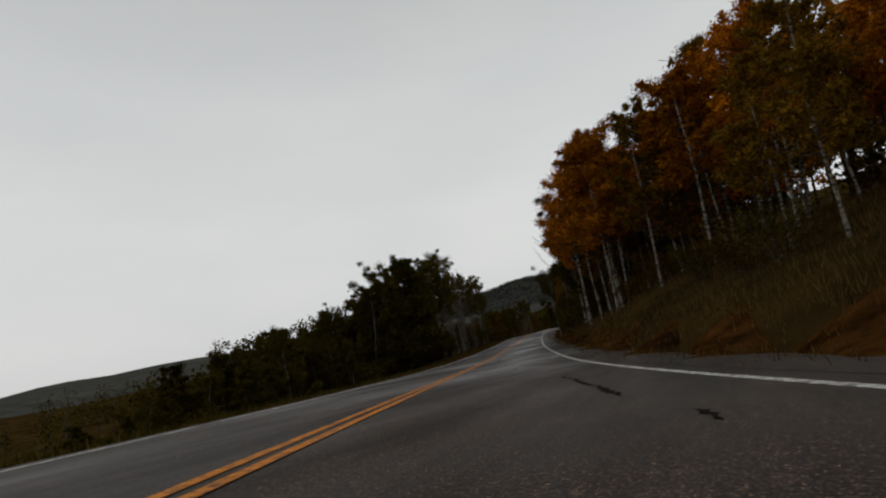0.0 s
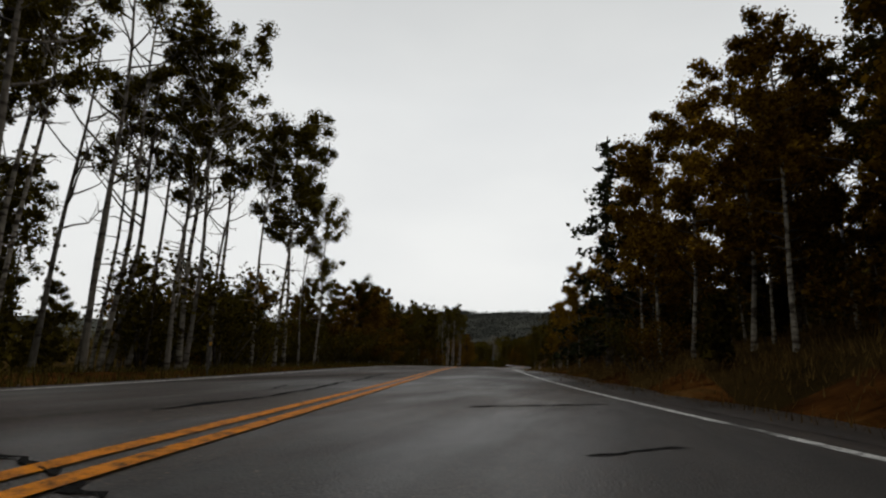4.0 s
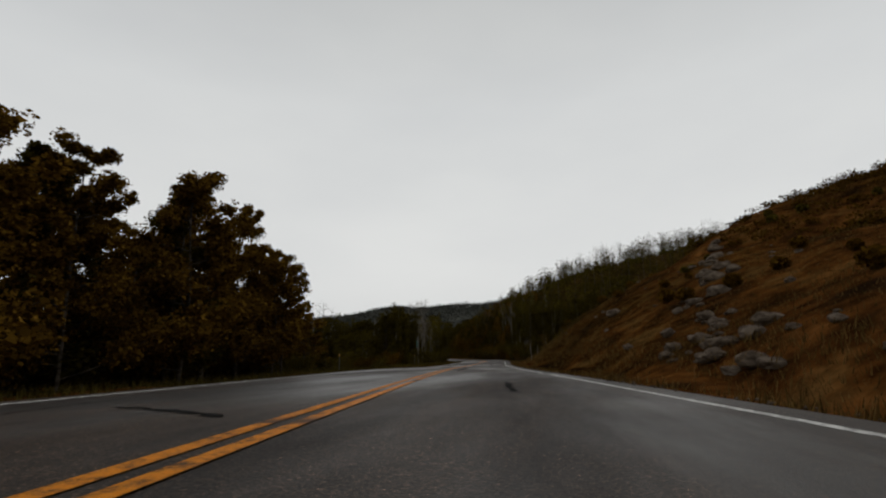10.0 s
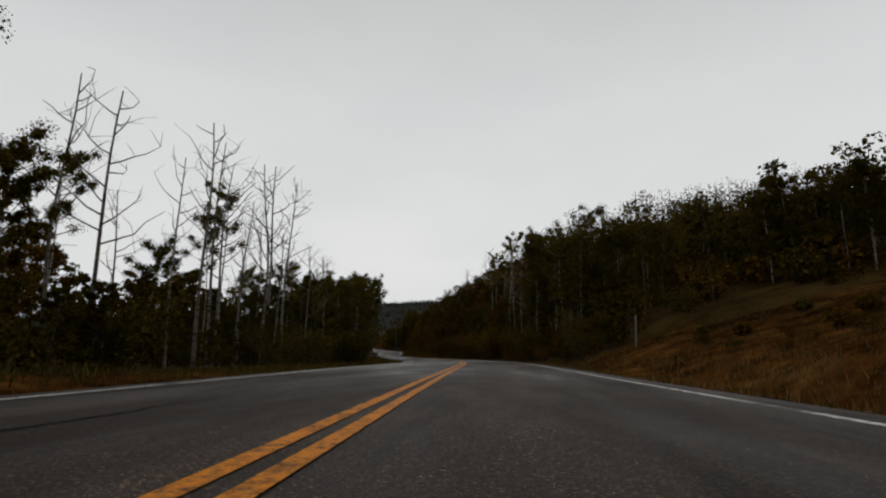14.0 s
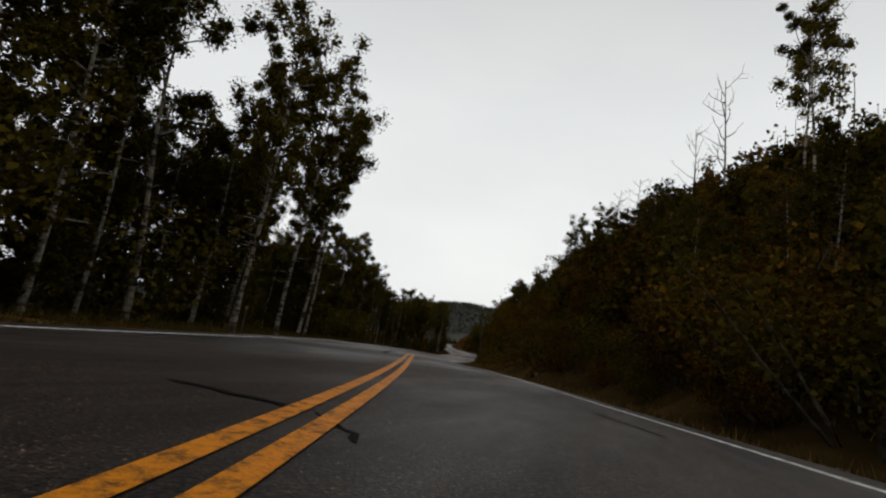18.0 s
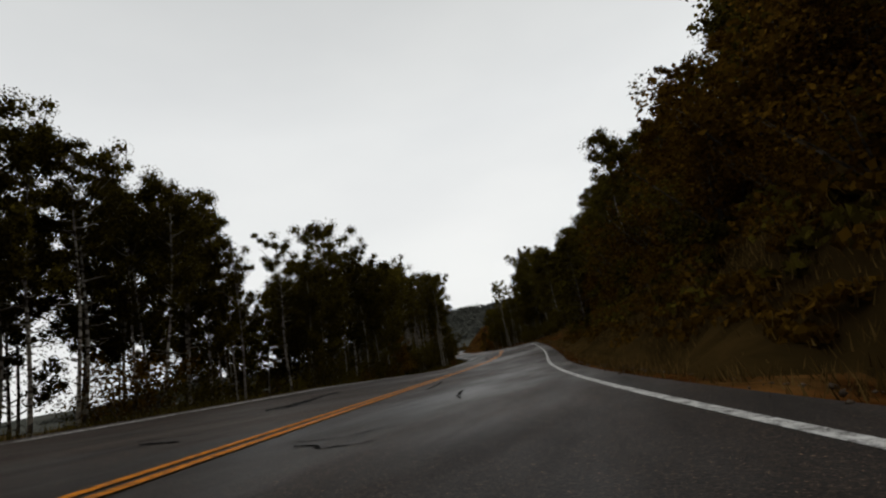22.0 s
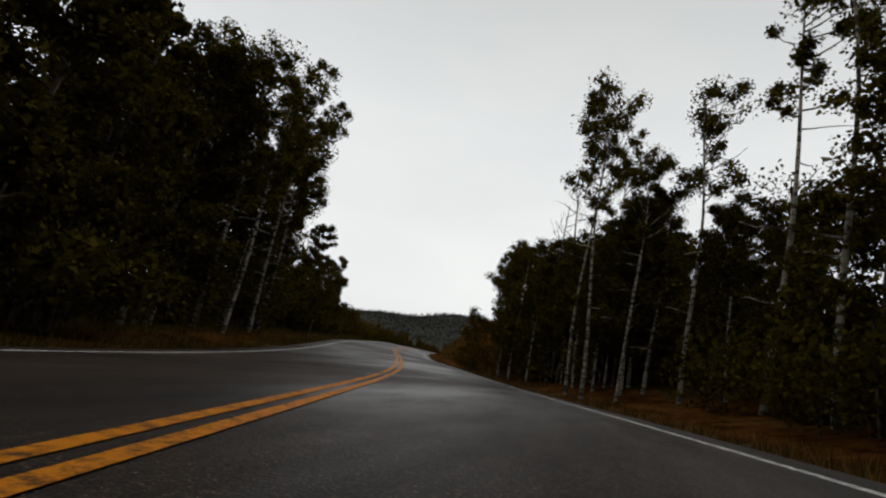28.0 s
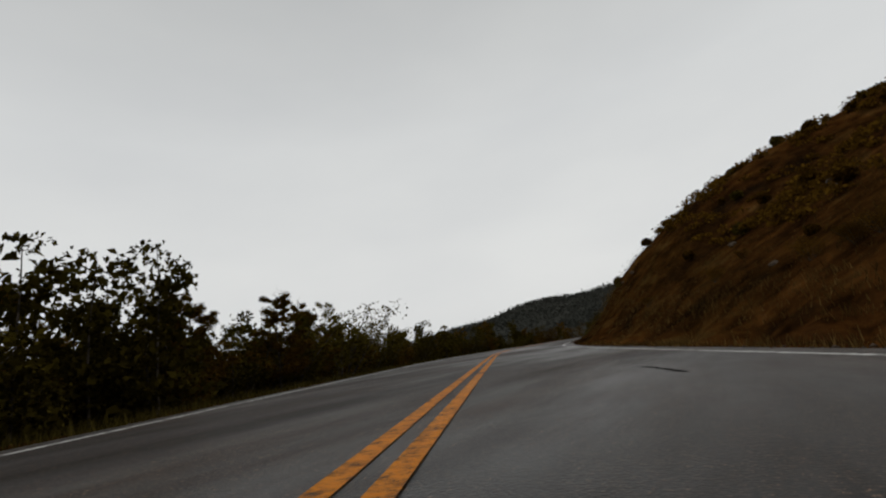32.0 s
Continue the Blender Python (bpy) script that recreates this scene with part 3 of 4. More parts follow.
# darker smears of old sealant along the wheel paths, and more transverse cracks
SEALED = (
    (0.05, "233.1 0.79, 233.7 1.91"), (0.06, "234.5 0.62, 235.4 1.2, 236.4 1.85"), (0.16, "236.7 2.08, 241 2.06, 247.5 2.1"), (0.2, "231.6 -0.75, 233.1 -0.5, 236 -0.55"),
    (0.15, "234 -0.4, 238 -0.7, 242.6 -1.07"), (0.16, "232.1 2.32, 233.2 2.45"), (0.3, "139.3 -3.07, 138.6 -2.3, 138.1 -1.6"), (0.26, "138.3 -1.4, 139 -0.72"),
    (0.05, "83 1.97, 83.5 2.68"), (0.09, "85.5 1.43, 86.2 2.3, 87 3.2"), (0.1, "84.1 -0.87, 85.7 -0.66, 90 -0.8, 95.3 -1.05"), (0.05, "82.4 -0.39, 82.1 0.1, 81.9 0.41"),
    (0.1, "14.1 1.86, 13.8 1.9"), (0.05, "14.2 2.3, 14 2.5"), (0.12, "16.6 2.0, 15.9 2.2, 15.4 2.6"), (0.2, "344.5 0.16, 346 0.5, 348 0.81"), (0.24, "343.3 -0.75, 344 -0.45, 346 -0.5"),
    (0.04, "378.8 0.91, 378.5 1.2, 378.6 1.55"), (0.12, "383.1 -1.2, 385.4 -1.45"), (0.14, "379.8 -1, 379.8 -0.6"), (0.05, "411.1 0.48, 411.1 0.82"), (0.05, "412.4 1.69, 413 2.36"),
    (0.14, "420.1 2.28, 415.9 2.43"), (0.16, "411.2 -0.4, 411.7 -0.33"), (0.12, "410.1 -0.42, 410 -0.15"), (0.14, "412 -0.45, 418 -0.9, 425.3 -1.4"), (0.03, "440.7 -0.54, 440.5 -0.1, 440.3 0.28"),
    (0.05, "440.5 -1.14, 440.6 -0.99"), (0.06, "441.5 -0.87, 442.2 -1"), (0.1, "46.4 2.37, 45.9 2.4"), (0.1, "48.1 1.16, 49 1.3"), (0.09, "49.3 1.62, 50.1 2.02"), (0.06, "48 2.46, 47.7 2.53"),
    (0.05, "64.6 0.53, 64.4 0.7"), (0.07, "64.6 0.85, 64.8 0.91"), (0.09, "68.8 -1.19, 69.3 -0.65"), (0.04, "285.9 1.05, 285.6 1.11"), (0.12, "211.4 -0.71, 216 -0.8, 222 -0.9"),
    (0.08, "8.3 2.58, 5.6 2.6, 4.3 2.5"), (0.05, "3.1 2.6, 2.6 2.58"),
)
for k, (wide, line) in enumerate(SEALED):
    crack_line(wide, 2000 + 5 * k, *(tuple(float(v) for v in q.split()) for q in line.split(",")))
rnd = random.Random(11)
cs = 6.0
while cs < 600:
    if 436 < cs < 446 or 494 < cs < 504:
        cs += 10
    if rnd.random() < 0.55:
        a = rnd.uniform(-3.6, 2.4)
        crack(cs, a, cs + rnd.uniform(-0.5, 0.5), a + rnd.uniform(0.8, 2.4), rnd.uniform(0.02, 0.05), int(cs * 7))
    else:
        d = rnd.choice((-2.4, -1.3, 1.9, 2.7)) + rnd.uniform(-0.3, 0.3)
        crack(cs, d, cs + rnd.uniform(0.8, 2.5), d + rnd.uniform(-0.3, 0.3), rnd.uniform(0.03, 0.07), int(cs * 7))
    cs += rnd.uniform(4, 12)


# ---- plants ----
def tube(pts, radii, sides, phase=0.0):
    pts = np.asarray(pts, float)
    n = len(pts)
    tan = np.gradient(pts, axis=0)
    tan /= np.linalg.norm(tan, axis=1, keepdims=True) + 1e-9
    ref = np.where(np.abs(tan[:, 2:3]) > 0.9, [[1.0, 0, 0]], [[0, 0, 1.0]])
    a = np.cross(tan, ref)
    a /= np.linalg.norm(a, axis=1, keepdims=True) + 1e-9
    b = np.cross(tan, a)
    ang = phase + np.arange(sides) * 2 * math.pi / sides
    v = pts[:, None] + np.asarray(radii)[:, None, None] * (a[:, None] * np.cos(ang)[None, :, None] + b[:, None] * np.sin(ang)[None, :, None])
    i = np.arange(n * sides).reshape(n, sides)
    j = np.roll(i, -1, axis=1)
    f = np.stack([i[:-1].ravel(), j[:-1].ravel(), j[1:].ravel(), i[1:].ravel()], 1)
    return v.reshape(-1, 3), f


def merged(pieces):
    vs, fs, k = [], [], 0
    for v, f in pieces:
        vs.append(v)
        fs.append(f + k)
        k += len(v)
    return np.concatenate(vs), np.concatenate(fs)


def puffs(r, count, rim):
    """Places in a fuzzy ball: dense within, thinning to the rim."""
    g = r.normal(0, 1, (count, 3))
    q = np.linalg.norm(g, axis=1, keepdims=True)
    return np.where(q > rim, g * (rim * r.rand(count, 1) ** 0.5 / q), g)


def leaves(centres, size, r):
    """Small bent diamonds, one island each, at the given places."""
    n = len(centres)
    u = r.normal(size=(n, 3))
    u /= np.linalg.norm(u, axis=1, keepdims=True)
    w = r.normal(size=(n, 3))
    w = np.cross(u, w)
    w /= np.linalg.norm(w, axis=1, keepdims=True) + 1e-9
    s = (size * (0.6 + 0.8 * r.rand(n)))[:, None]
    bend = np.cross(u, w) * s * 0.18
    v = np.stack([centres - u * s * 0.5, centres + w * s * 0.36 + bend, centres + u * s * 0.5, centres - w * s * 0.36 + bend], 1)
    return v.reshape(-1, 3), np.arange(4 * n).reshape(n, 4)


def stem(h, r, lean, bends=9, base=0.011):
    z = np.linspace(0, 1, bends)
    ph = r.rand(4) * 6.28
    x = lean * z * h + 0.012 * h * np.sin(3 * z + ph[0]) + 0.007 * h * np.sin(7 * z + ph[1])
    y = 0.012 * h * np.sin(2.6 * z + ph[2]) + 0.007 * h * np.sin(6.2 * z + ph[3])
    pts = np.stack([x - x[0], y - y[0], z * h], 1)
    rad = base * h * (1 - 0.88 * z ** 0.9) + 0.012
    rad[0] *= 1.25
    pts[0, 2] = -0.5
    return pts, rad


def at_height(pts, z):
    return np.array([np.interp(z, pts[:, 2], pts[:, k]) for k in range(3)])


def branch_set(pts, h, lo, hi, count, reach, rise, r, taper=1.0, thick=0.0032, dome=False):
    out, tips = [], []
    for k in range(count):
        q = lo + (hi - lo) * ((k + r.rand()) / count)
        a = r.rand() * 6.28
        rel = (q - lo) / (1.02 - lo)
        ln = reach * (0.55 + 0.6 * r.rand()) * (0.35 + 0.6 * math.sin(math.pi * (0.1 + 0.78 * rel)) if dome else 1 - taper * rel) + 0.25
        p0 = at_height(pts, q * h)
        m = 5
        t = np.linspace(0, 1, m)
        up = rise * (0.6 + 0.8 * r.rand())
        wig = r.normal(0, 0.05 * ln, (m, 3)) * t[:, None]
        p = p0 + np.stack([np.cos(a) * ln * t, np.sin(a) * ln * t, up * ln * t ** 1.3], 1) + wig
        rad = thick * h * (1 - 0.8 * t) * (0.6 + 0.4 * (1 - q)) + 0.006
        out.append(tube(p, rad, 4))
        tips += [p[2], p[3], p[4]]
    return out, np.array(tips)


LABELS = {
    "aspen": ("tall aspen with pale bark and a high olive-green crown", "tree"),
    "full": ("aspen with a broad dark green crown over a pale trunk", "tree"),
    "dense": ("aspen with a dense dark crown low on its trunk", "tree"),
    "orange": ("aspen with autumn orange leaves and pale trunk", "tree"),
    "pole": ("slender pale aspen with a sparse small crown", "tree"),
    "dead": ("dead bare grey tree with broken branches", "tree"),
    "spruce": ("dark narrow spruce beside the road", "tree"),
    "cone": ("dense dark green tree leafy to the ground", "tree"),
    "turning": ("bushy tree with leaves turning yellow-brown", "tree"),
    "golden": ("aspen with a full olive-gold crown over a pale trunk", "tree"),
    "bush": ("dark green scrub bush on the roadside", "bush"),
    "brown": ("brown autumn scrub bush on the slope", "bush"),
}
NAMES = {"aspen": "aspen_tree", "full": "broad_aspen", "dense": "dense_aspen", "orange": "orange_aspen", "pole": "slender_aspen", "dead": "dead_tree", "spruce": "spruce_tree", "cone": "leafy_tree", "turning": "turning_tree", "bush": "scrub_bush", "brown": "brown_bush", "golden": "golden_aspen"}
GROUPS = {
    "aspen_tree": "tall aspens along the road", "broad_aspen": "broad aspens along the road", "dense_aspen": "dense aspens along the road", "orange_aspen": "orange aspens on the bank", "slender_aspen": "slender aspens along the road",
    "dead_tree": "dead trees along the road", "spruce_tree": "spruces along the road", "leafy_tree": "leafy trees along the road", "turning_tree": "turning trees along the road",
    "golden_aspen": "golden aspens on the bank", "scrub_bush": "green scrub along the road", "brown_bush": "brown scrub on the slopes",
}
BASE_HEIGHT = {"aspen": 14.0, "full": 12.0, "dense": 12.0, "orange": 13.0, "pole": 15.0, "dead": 11.0, "spruce": 12.0, "cone": 9.0, "turning": 8.0, "bush": 3.0, "brown": 2.6, "golden": 12.0}
VARIANTS = {"aspen": 6, "full": 5, "dense": 4, "orange": 3, "pole": 4, "dead": 5, "spruce": 2, "cone": 5, "turning": 3, "bush": 4, "brown": 3, "golden": 4}


def build_plant(kind, variant):
    r = np.random.RandomState(1000 * (list(BASE_HEIGHT).index(kind) + 1) + variant)
    h = BASE_HEIGHT[kind]
    root = new(NAMES[kind])
    tagged(root, *LABELS[kind], group=GROUPS[NAMES[kind]])
    if kind in ("bush", "brown"):
        stems, tips = [], []
        for k in range(9):
            a, ln = r.rand() * 6.28, h * (0.55 + 0.45 * r.rand())
            sp = 0.25 + 0.55 * r.rand()
            t = np.linspace(0, 1, 5)
            p = np.stack([np.cos(a) * (0.15 + ln * sp * t), np.sin(a) * (0.15 + ln * sp * t), ln * t - 0.25], 1) + r.normal(0, 0.06, (5, 3)) * t[:, None]
            stems.append(tube(p, 0.03 * (1 - 0.75 * t) + 0.005, 4))
            tips += [p[2], p[3], p[4], p[4] * [0.8, 0.8, 0.9]]
        tips = np.array(tips)
        g = puffs(r, 1900, 1.6)
        c = tips[r.randint(0, len(tips), 1900)] + g * [0.40, 0.40, 0.36]
        c = c[c[:, 2] > 0.05]
        fast_mesh("stemwork", *merged(stems), BARK_DARK, root)["kind"] = "stuff"
        fast_mesh("foliage", *leaves(c, 0.12, r), LEAF_DARK if kind == "bush" else LEAF_BROWN, root)
        return root
    if kind == "spruce":
        pts, rad = stem(h, r, 0.0, 7, 0.013)
        fast_mesh("trunk", *tube(pts, rad, 7), BARK_DARK, root)
        out, cs_ = [], []
        for k in range(70):
            q = 0.08 + 0.9 * k / 70
            a = r.rand() * 6.28
            ln = 2.3 * (1 - q) ** 0.8 * (0.7 + 0.5 * r.rand()) + 0.2
            t = np.linspace(0, 1, 4)
            p = at_height(pts, q * h) + np.stack([np.cos(a) * ln * t, np.sin(a) * ln * t, ln * (0.18 * t - 0.5 * t * t)], 1)
            out.append(tube(p, 0.03 * (1 - 0.8 * t) + 0.005, 3))
            m = int(16 + 14 * ln)
            tt = r.rand(m)
            cs_.append(p[0] + (p[-1] - p[0]) * tt[:, None] + r.normal(0, 1, (m, 3)) * [0.16, 0.16, 0.1] * (0.5 + ln / 3))
        fast_mesh("branchwork", *merged(out), BARK_DARK, root)["kind"] = "stuff"
        fast_mesh("crown", *leaves(np.concatenate(cs_), 0.26, r), NEEDLE, root)
        return root
    if kind == "dead":
        pts, rad = stem(h, r, r.uniform(-0.05, 0.05), 9, 0.0068)
        fast_mesh("trunk", *tube(pts, rad, 7), BARK_DEAD, root)
        out, tips = branch_set(pts, h, 0.4, 0.97, 13, 1.7, 0.8, r, 0.7, 0.0034)
        for piece in out:
            fast_mesh("branch", *piece, BARK_DEAD, root)
        out = []
        for k in range(26):
            p0 = tips[r.randint(len(tips))]
            e = p0 + r.normal(0, 0.35, 3) + [0, 0, 0.35]
            out.append(tube(np.stack([p0, (p0 + e) / 2 + r.normal(0, 0.05, 3), e]), [0.014, 0.010, 0.005], 3))
        fast_mesh("twigwork", *merged(out), BARK_DEAD, root)["kind"] = "stuff"
        return root
    lo, reach, rise, count, clumps, per, size, mat, taper = {
        "aspen": (0.45, 2.0, 0.8, 24, 60, 125, 0.13, LEAF_GREEN, 0.55),
        "full": (0.26, 2.4, 0.75, 32, 88, 120, 0.13, LEAF_DARK, 0.6),
        "dense": (0.2, 2.3, 0.65, 38, 106, 115, 0.13, LEAF_DARK, 0.65),
        "orange": (0.38, 2.1, 0.6, 26, 64, 125, 0.13, LEAF_ORANGE, 0.55),
        "pole": (0.6, 1.6, 0.85, 16, 24, 120, 0.125, LEAF_GREEN, 0.4),
        "cone": (0.06, 2.2, 0.5, 36, 100, 110, 0.13, LEAF_DARK, 0.9),
        "golden": (0.24, 2.4, 0.5, 34, 90, 120, 0.13, LEAF_GOLD, 0.65),
        "turning": (0.07, 2.2, 0.45, 34, 92, 105, 0.125, LEAF_RUST, 0.8),
    }[kind]
    pts, rad = stem(h, r, r.uniform(-0.035, 0.035), 10, 0.0056 if kind in ("orange", "pole") else 0.0066)
    fast_mesh("trunk", *tube(pts, rad, 8), BARK if kind not in ("cone", "turning") else BARK_DARK, root)
    out, tips = branch_set(pts, h, lo, 0.98, count, reach, rise, r, taper, dome=kind in ("aspen", "pole", "full"))
    if kind in ("aspen", "pole", "full"):
        snag, _ = branch_set(pts, h, 0.2, lo, 6, 0.9, 0.1, r, 0.0, 0.002)
        out = out + snag
    fast_mesh("branchwork", *merged(out), BARK if kind in ("aspen", "pole") else BARK_DARK, root)["kind"] = "stuff"
    pick = tips[r.permutation(len(tips))[:clumps]] if len(tips) >= clumps else tips
    pick = np.concatenate([pick, [at_height(pts, h * 0.97), at_height(pts, h * 0.9)]])
    cs_, sz_ = [], []
    for p in pick:
        w = 0.23 + 0.38 * r.rand() ** 1.5
        if kind in ("cone", "turning"):
            w *= 1.12 - 0.6 * max(p[2], 0) / h
        m = int(1.3 * per * (0.5 + r.rand()))
        g = puffs(r, m, 1.4)
        cs_.append(p + g * [w, w, w * 0.95])
        sz_.append(np.where(np.linalg.norm(g, axis=1) < 0.75, 1.75, 0.85) * size)
    fast_mesh("crown", *leaves(np.concatenate(cs_), np.concatenate(sz_), r), mat, root)
    return root


PROTOS = {}


def plant(kind, s, d, height=None, variant=None, turn=None, sink=0.0):
    x, y, _ = on_road(s, d)
    v = prnd.randrange(VARIANTS[kind]) if variant is None else variant
    height = height or BASE_HEIGHT[kind] * prnd.uniform(0.8, 1.15)
    k = height / BASE_HEIGHT[kind]
    wide = k * (prnd.uniform(1.05, 1.4) if kind in ("dense", "cone", "turning", "orange") else prnd.uniform(0.95, 1.15))
    m = pose(x, y, gz(x, y) - sink, prnd.uniform(-1.5, 1.5), prnd.uniform(-1.5, 1.5), prnd.uniform(0, 360) if turn is None else turn) @ Matrix.Diagonal((wide, wide, k, 1))
    if (kind, v) in PROTOS:
        ob = copy_thing(PROTOS[kind, v], m)
    else:
        ob = PROTOS[kind, v] = build_plant(kind, v)
    ob.matrix_basis = m
    return ob


prnd = random.Random(5)
# landmarks by kind: station, offset, height
LANDMARKS = {
    "dead": "65 7.6 16.5, 63.5 8.4 17, 61.5 8.8 12, 84 -9 12.5, 86 -10 13.5, 89 -9.4 13.4, 91 -9.8 14.2, 95 -10 14, 97.5 -9 11, 100 -9 9.5, 108.5 -8.6 8.5, 163.4 -9 9.8, 164.6 -9.8 9, 186 -7.8 8.5, 183 -9 8.5, 182 -22 10.5, 256 -26 10.4, 262 -26 11.8, 259 -24 10.6, 260 -11 9.4, 262 -11.5 10, 267 -10.8 10.8, 269.5 -11.6 11, 274 -11 11.6, 276 -11.8 12.2, 279 -11.4 12.4, 245 -13 7, 300 -12.5 11.6, 298.5 -12.8 11, 302 -13 12, 312 11.8 13, 316 15 10, 321 15 10.6, 323 14.5 10, 310 12 11.5, 440 -9.6 12.8, 442 -10.4 11.5, 501 10 13.6, 500 9.6 12, 556 -10 5.2, 559 -11 5.4, 396 -9.4 7.6",
    "pole": "101 -9.5 13, 104.5 -9.4 12.4, 161 -10 9.5, 165 -9.2 8.6, 175 -9 10, 177 -8.4 10.2, 182 -7.6 9.4, 317 13 14.4, 300.5 10.2 12, 298.5 16 13, 310 14 13, 314 16 13.6, 305 15.5 12.8, 328 14 12, 489.6 7.8 14.4, 492 8 15, 495 10.4 13.4, 486 10 13, 488 8.6 11, 483 10.8 16, 480 10.4 16.6, 476 11 16.4, 400 -9.2 8.6, 388 -9.4 9, 383 -9 9.8, 377 -9.6 10.2, 562 -10.5 5.2, 298 -10 9",
    "aspen": "369 -9.8 11.6, 75 -11 15, 79 -10.4 15, 83 -12.2 16.4, 81 -12.8 15.4, 77 -12 14.6, 98.5 -9.2 13.6, 105.4 -8.6 12.8, 107.4 -9 13.6, 111.5 -8.8 10.4, 174 -9.6 10, 177.5 -9.4 10.8, 179.2 -8.3 11.4, 180.6 -9.6 11.4, 179.8 -7.6 9.8, 302 -9 8.6, 306 -9.2 9.2, 312 -9 9.7, 318 -8.6 10.3, 322 -8.4 10.7, 325 -7.8 11.4, 327.4 -5.7 11.8, 330 -6.8 11, 332 -5.6 12.4, 335.6 -5.6 12.2, 338.6 -6 12, 494 -7.6 12.6, 496.6 -7.9 12.6, 490 -7.6 12, 340 -8 10.6, 379.5 -9.8 11.2, 381 -9 11.2, 391 -9.2 8.4, 408.6 -10.8 12.2, 412 -10.2 11, 426 -10.4 11, 433.6 -10.6 12.8, 430 -9.6 11.6, 445 -7.6 12.6, 446.5 -8 12.2, 451 -7.4 13, 453.5 -7.8 13.6, 471 11.6 16, 474.5 10.6 16.6, 468 12 15, 296 10.4 11",
    "full": "52.5 8.4 12.6, 57.5 8.6 13, 66.4 6.2 8.6, 63 -13 14, 67 -13 13.2, 58.5 -13 12.4, 150 -10 8.4, 154 -10.2 8.3, 158 -10 8.7, 161 -10 8.6, 147.5 -10.2 6.8, 248 -10.2 7.8, 251 -10.4 7.4, 254 -10.2 7.6, 245.4 -10 6.2, 246.6 -11 6.8, 364 -9 11.4, 366.4 -9.6 11.6, 375 -9.2 9.6, 403 -9.4 8, 405.6 -9.6 8.4, 413 -9.6 10.4, 418 -9.2 9.8, 295 10.2 9.6, 299 10 10.6, 514 9.8 9, 511.5 10.6 9.4, 508.6 9.8 9.4",
    "cone": "58 -11.2 13.4, 56 -12 10.4, 59.4 -10.2 9.6, 62 -10.2 9.2, 162 8.2 4.4, 173 6.9 3.2, 519.6 -7.4 8, 521.8 -8 6.6, 525 -8.4 5.8, 528 -8.6 6.2, 516 -9.4 7.4, 508 -8 8.6, 511 -7.6 6.6, 513.6 -7.8 6.6, 516.4 7.4 5.4, 521 8.6 4.4, 464 -7.8 8.8, 468 -7.6 9, 472 -7.8 9, 477 -7.6 9.2, 480 -8 8.6, 417 7.6 7.4, 424 8 7.6",
    "turning": "197.6 -8.4 7.2, 200 -9 7.6, 203.6 -9.4 7.8, 194 -9.4 7, 191 -10 6.8, 207 -10 7, 211 -10.4 6.4, 118 -9.4 6, 121.5 -9.2 6.6, 125 -9.4 6.9, 128.4 -9 7.2, 144 -10 6.4, 142 -10.4 6.6, 512.4 6.6 5.2, 519 7.6 3.6",
    "spruce": "107 8.2 12.4",
    "dense": "163.6 7.8 6.0, 165.4 7.6 7.0, 168 7.8 7.0, 171.8 7 5.6, 166.4 8.8 6, 503 7.9 9.4, 505.6 7.7 10.2, 500.4 8.4 9.2",
    "orange": "515.4 8 3.6, 40.5 8.4 12.2, 44.5 8 13, 48.5 8.2 13.6, 37 9 11.6",
    "golden": "78 8.4 9.4, 82 8.6 9.6, 86 8.6 9, 88.6 9.2 10, 92.4 8.8 8.4, 95 9.2 9, 98 8.8 9.4, 101 8.8 9, 104 9 9.4, 108.6 9.2 9, 114 7.8 6.6, 119 7.6 6, 125 7.6 5.6, 132 7.6 4.6",
}
for kind, spots in LANDMARKS.items():
    for spot in spots.split(","):
        plant(kind, *(float(v) for v in spot.split()))
LITE = {}


def lite_plant(kind, variant):
    """A plainer tree for the depth of the woods: stem and leaf places."""
    if (kind, variant) not in LITE:
        r = np.random.RandomState(77 + 31 * variant + len(kind) * 7)
        h = BASE_HEIGHT[kind]
        if kind in ("bush", "brown"):
            g = puffs(r, 620, 1.8)
            c = g * [h * 0.34, h * 0.34, h * 0.26] + [0, 0, h * 0.45]
            LITE[kind, variant] = (tube([(0, 0, -0.3), (0.1, 0, h * 0.5), (0.1, 0.1, h * 0.9)], [0.04, 0.03, 0.01], 3), c[c[:, 2] > 0.05])
        else:
            lo, wide, m = {"aspen": (0.42, 1.0, 760), "full": (0.26, 1.25, 1000), "dense": (0.2, 1.25, 1050), "orange": (0.36, 1.05, 860), "pole": (0.6, 0.75, 320), "dead": (0.6, 0.8, 0), "spruce": (0.1, 0.9, 800), "cone": (0.06, 1.15, 1000), "turning": (0.07, 1.1, 900), "golden": (0.24, 1.2, 1000)}[kind]
            pts, rad = stem(h, r, r.uniform(-0.04, 0.04), 6, 0.0095)
            q = lo + (1 - lo) * r.rand(22)
            a, ln = r.rand(22) * 6.28, wide * (0.5 + r.rand(22)) * (1.25 - 0.8 * q)
            hub = np.stack([np.interp(q * h, pts[:, 2], pts[:, 0]) + np.cos(a) * ln, np.interp(q * h, pts[:, 2], pts[:, 1]) + np.sin(a) * ln, q * h], 1)
            g = puffs(r, m, 1.9)
            c = hub[r.randint(0, 22, m)] + g * [0.46, 0.46, 0.40]
            LITE[kind, variant] = (tube(pts, rad, 5), c)
    return LITE[kind, variant]


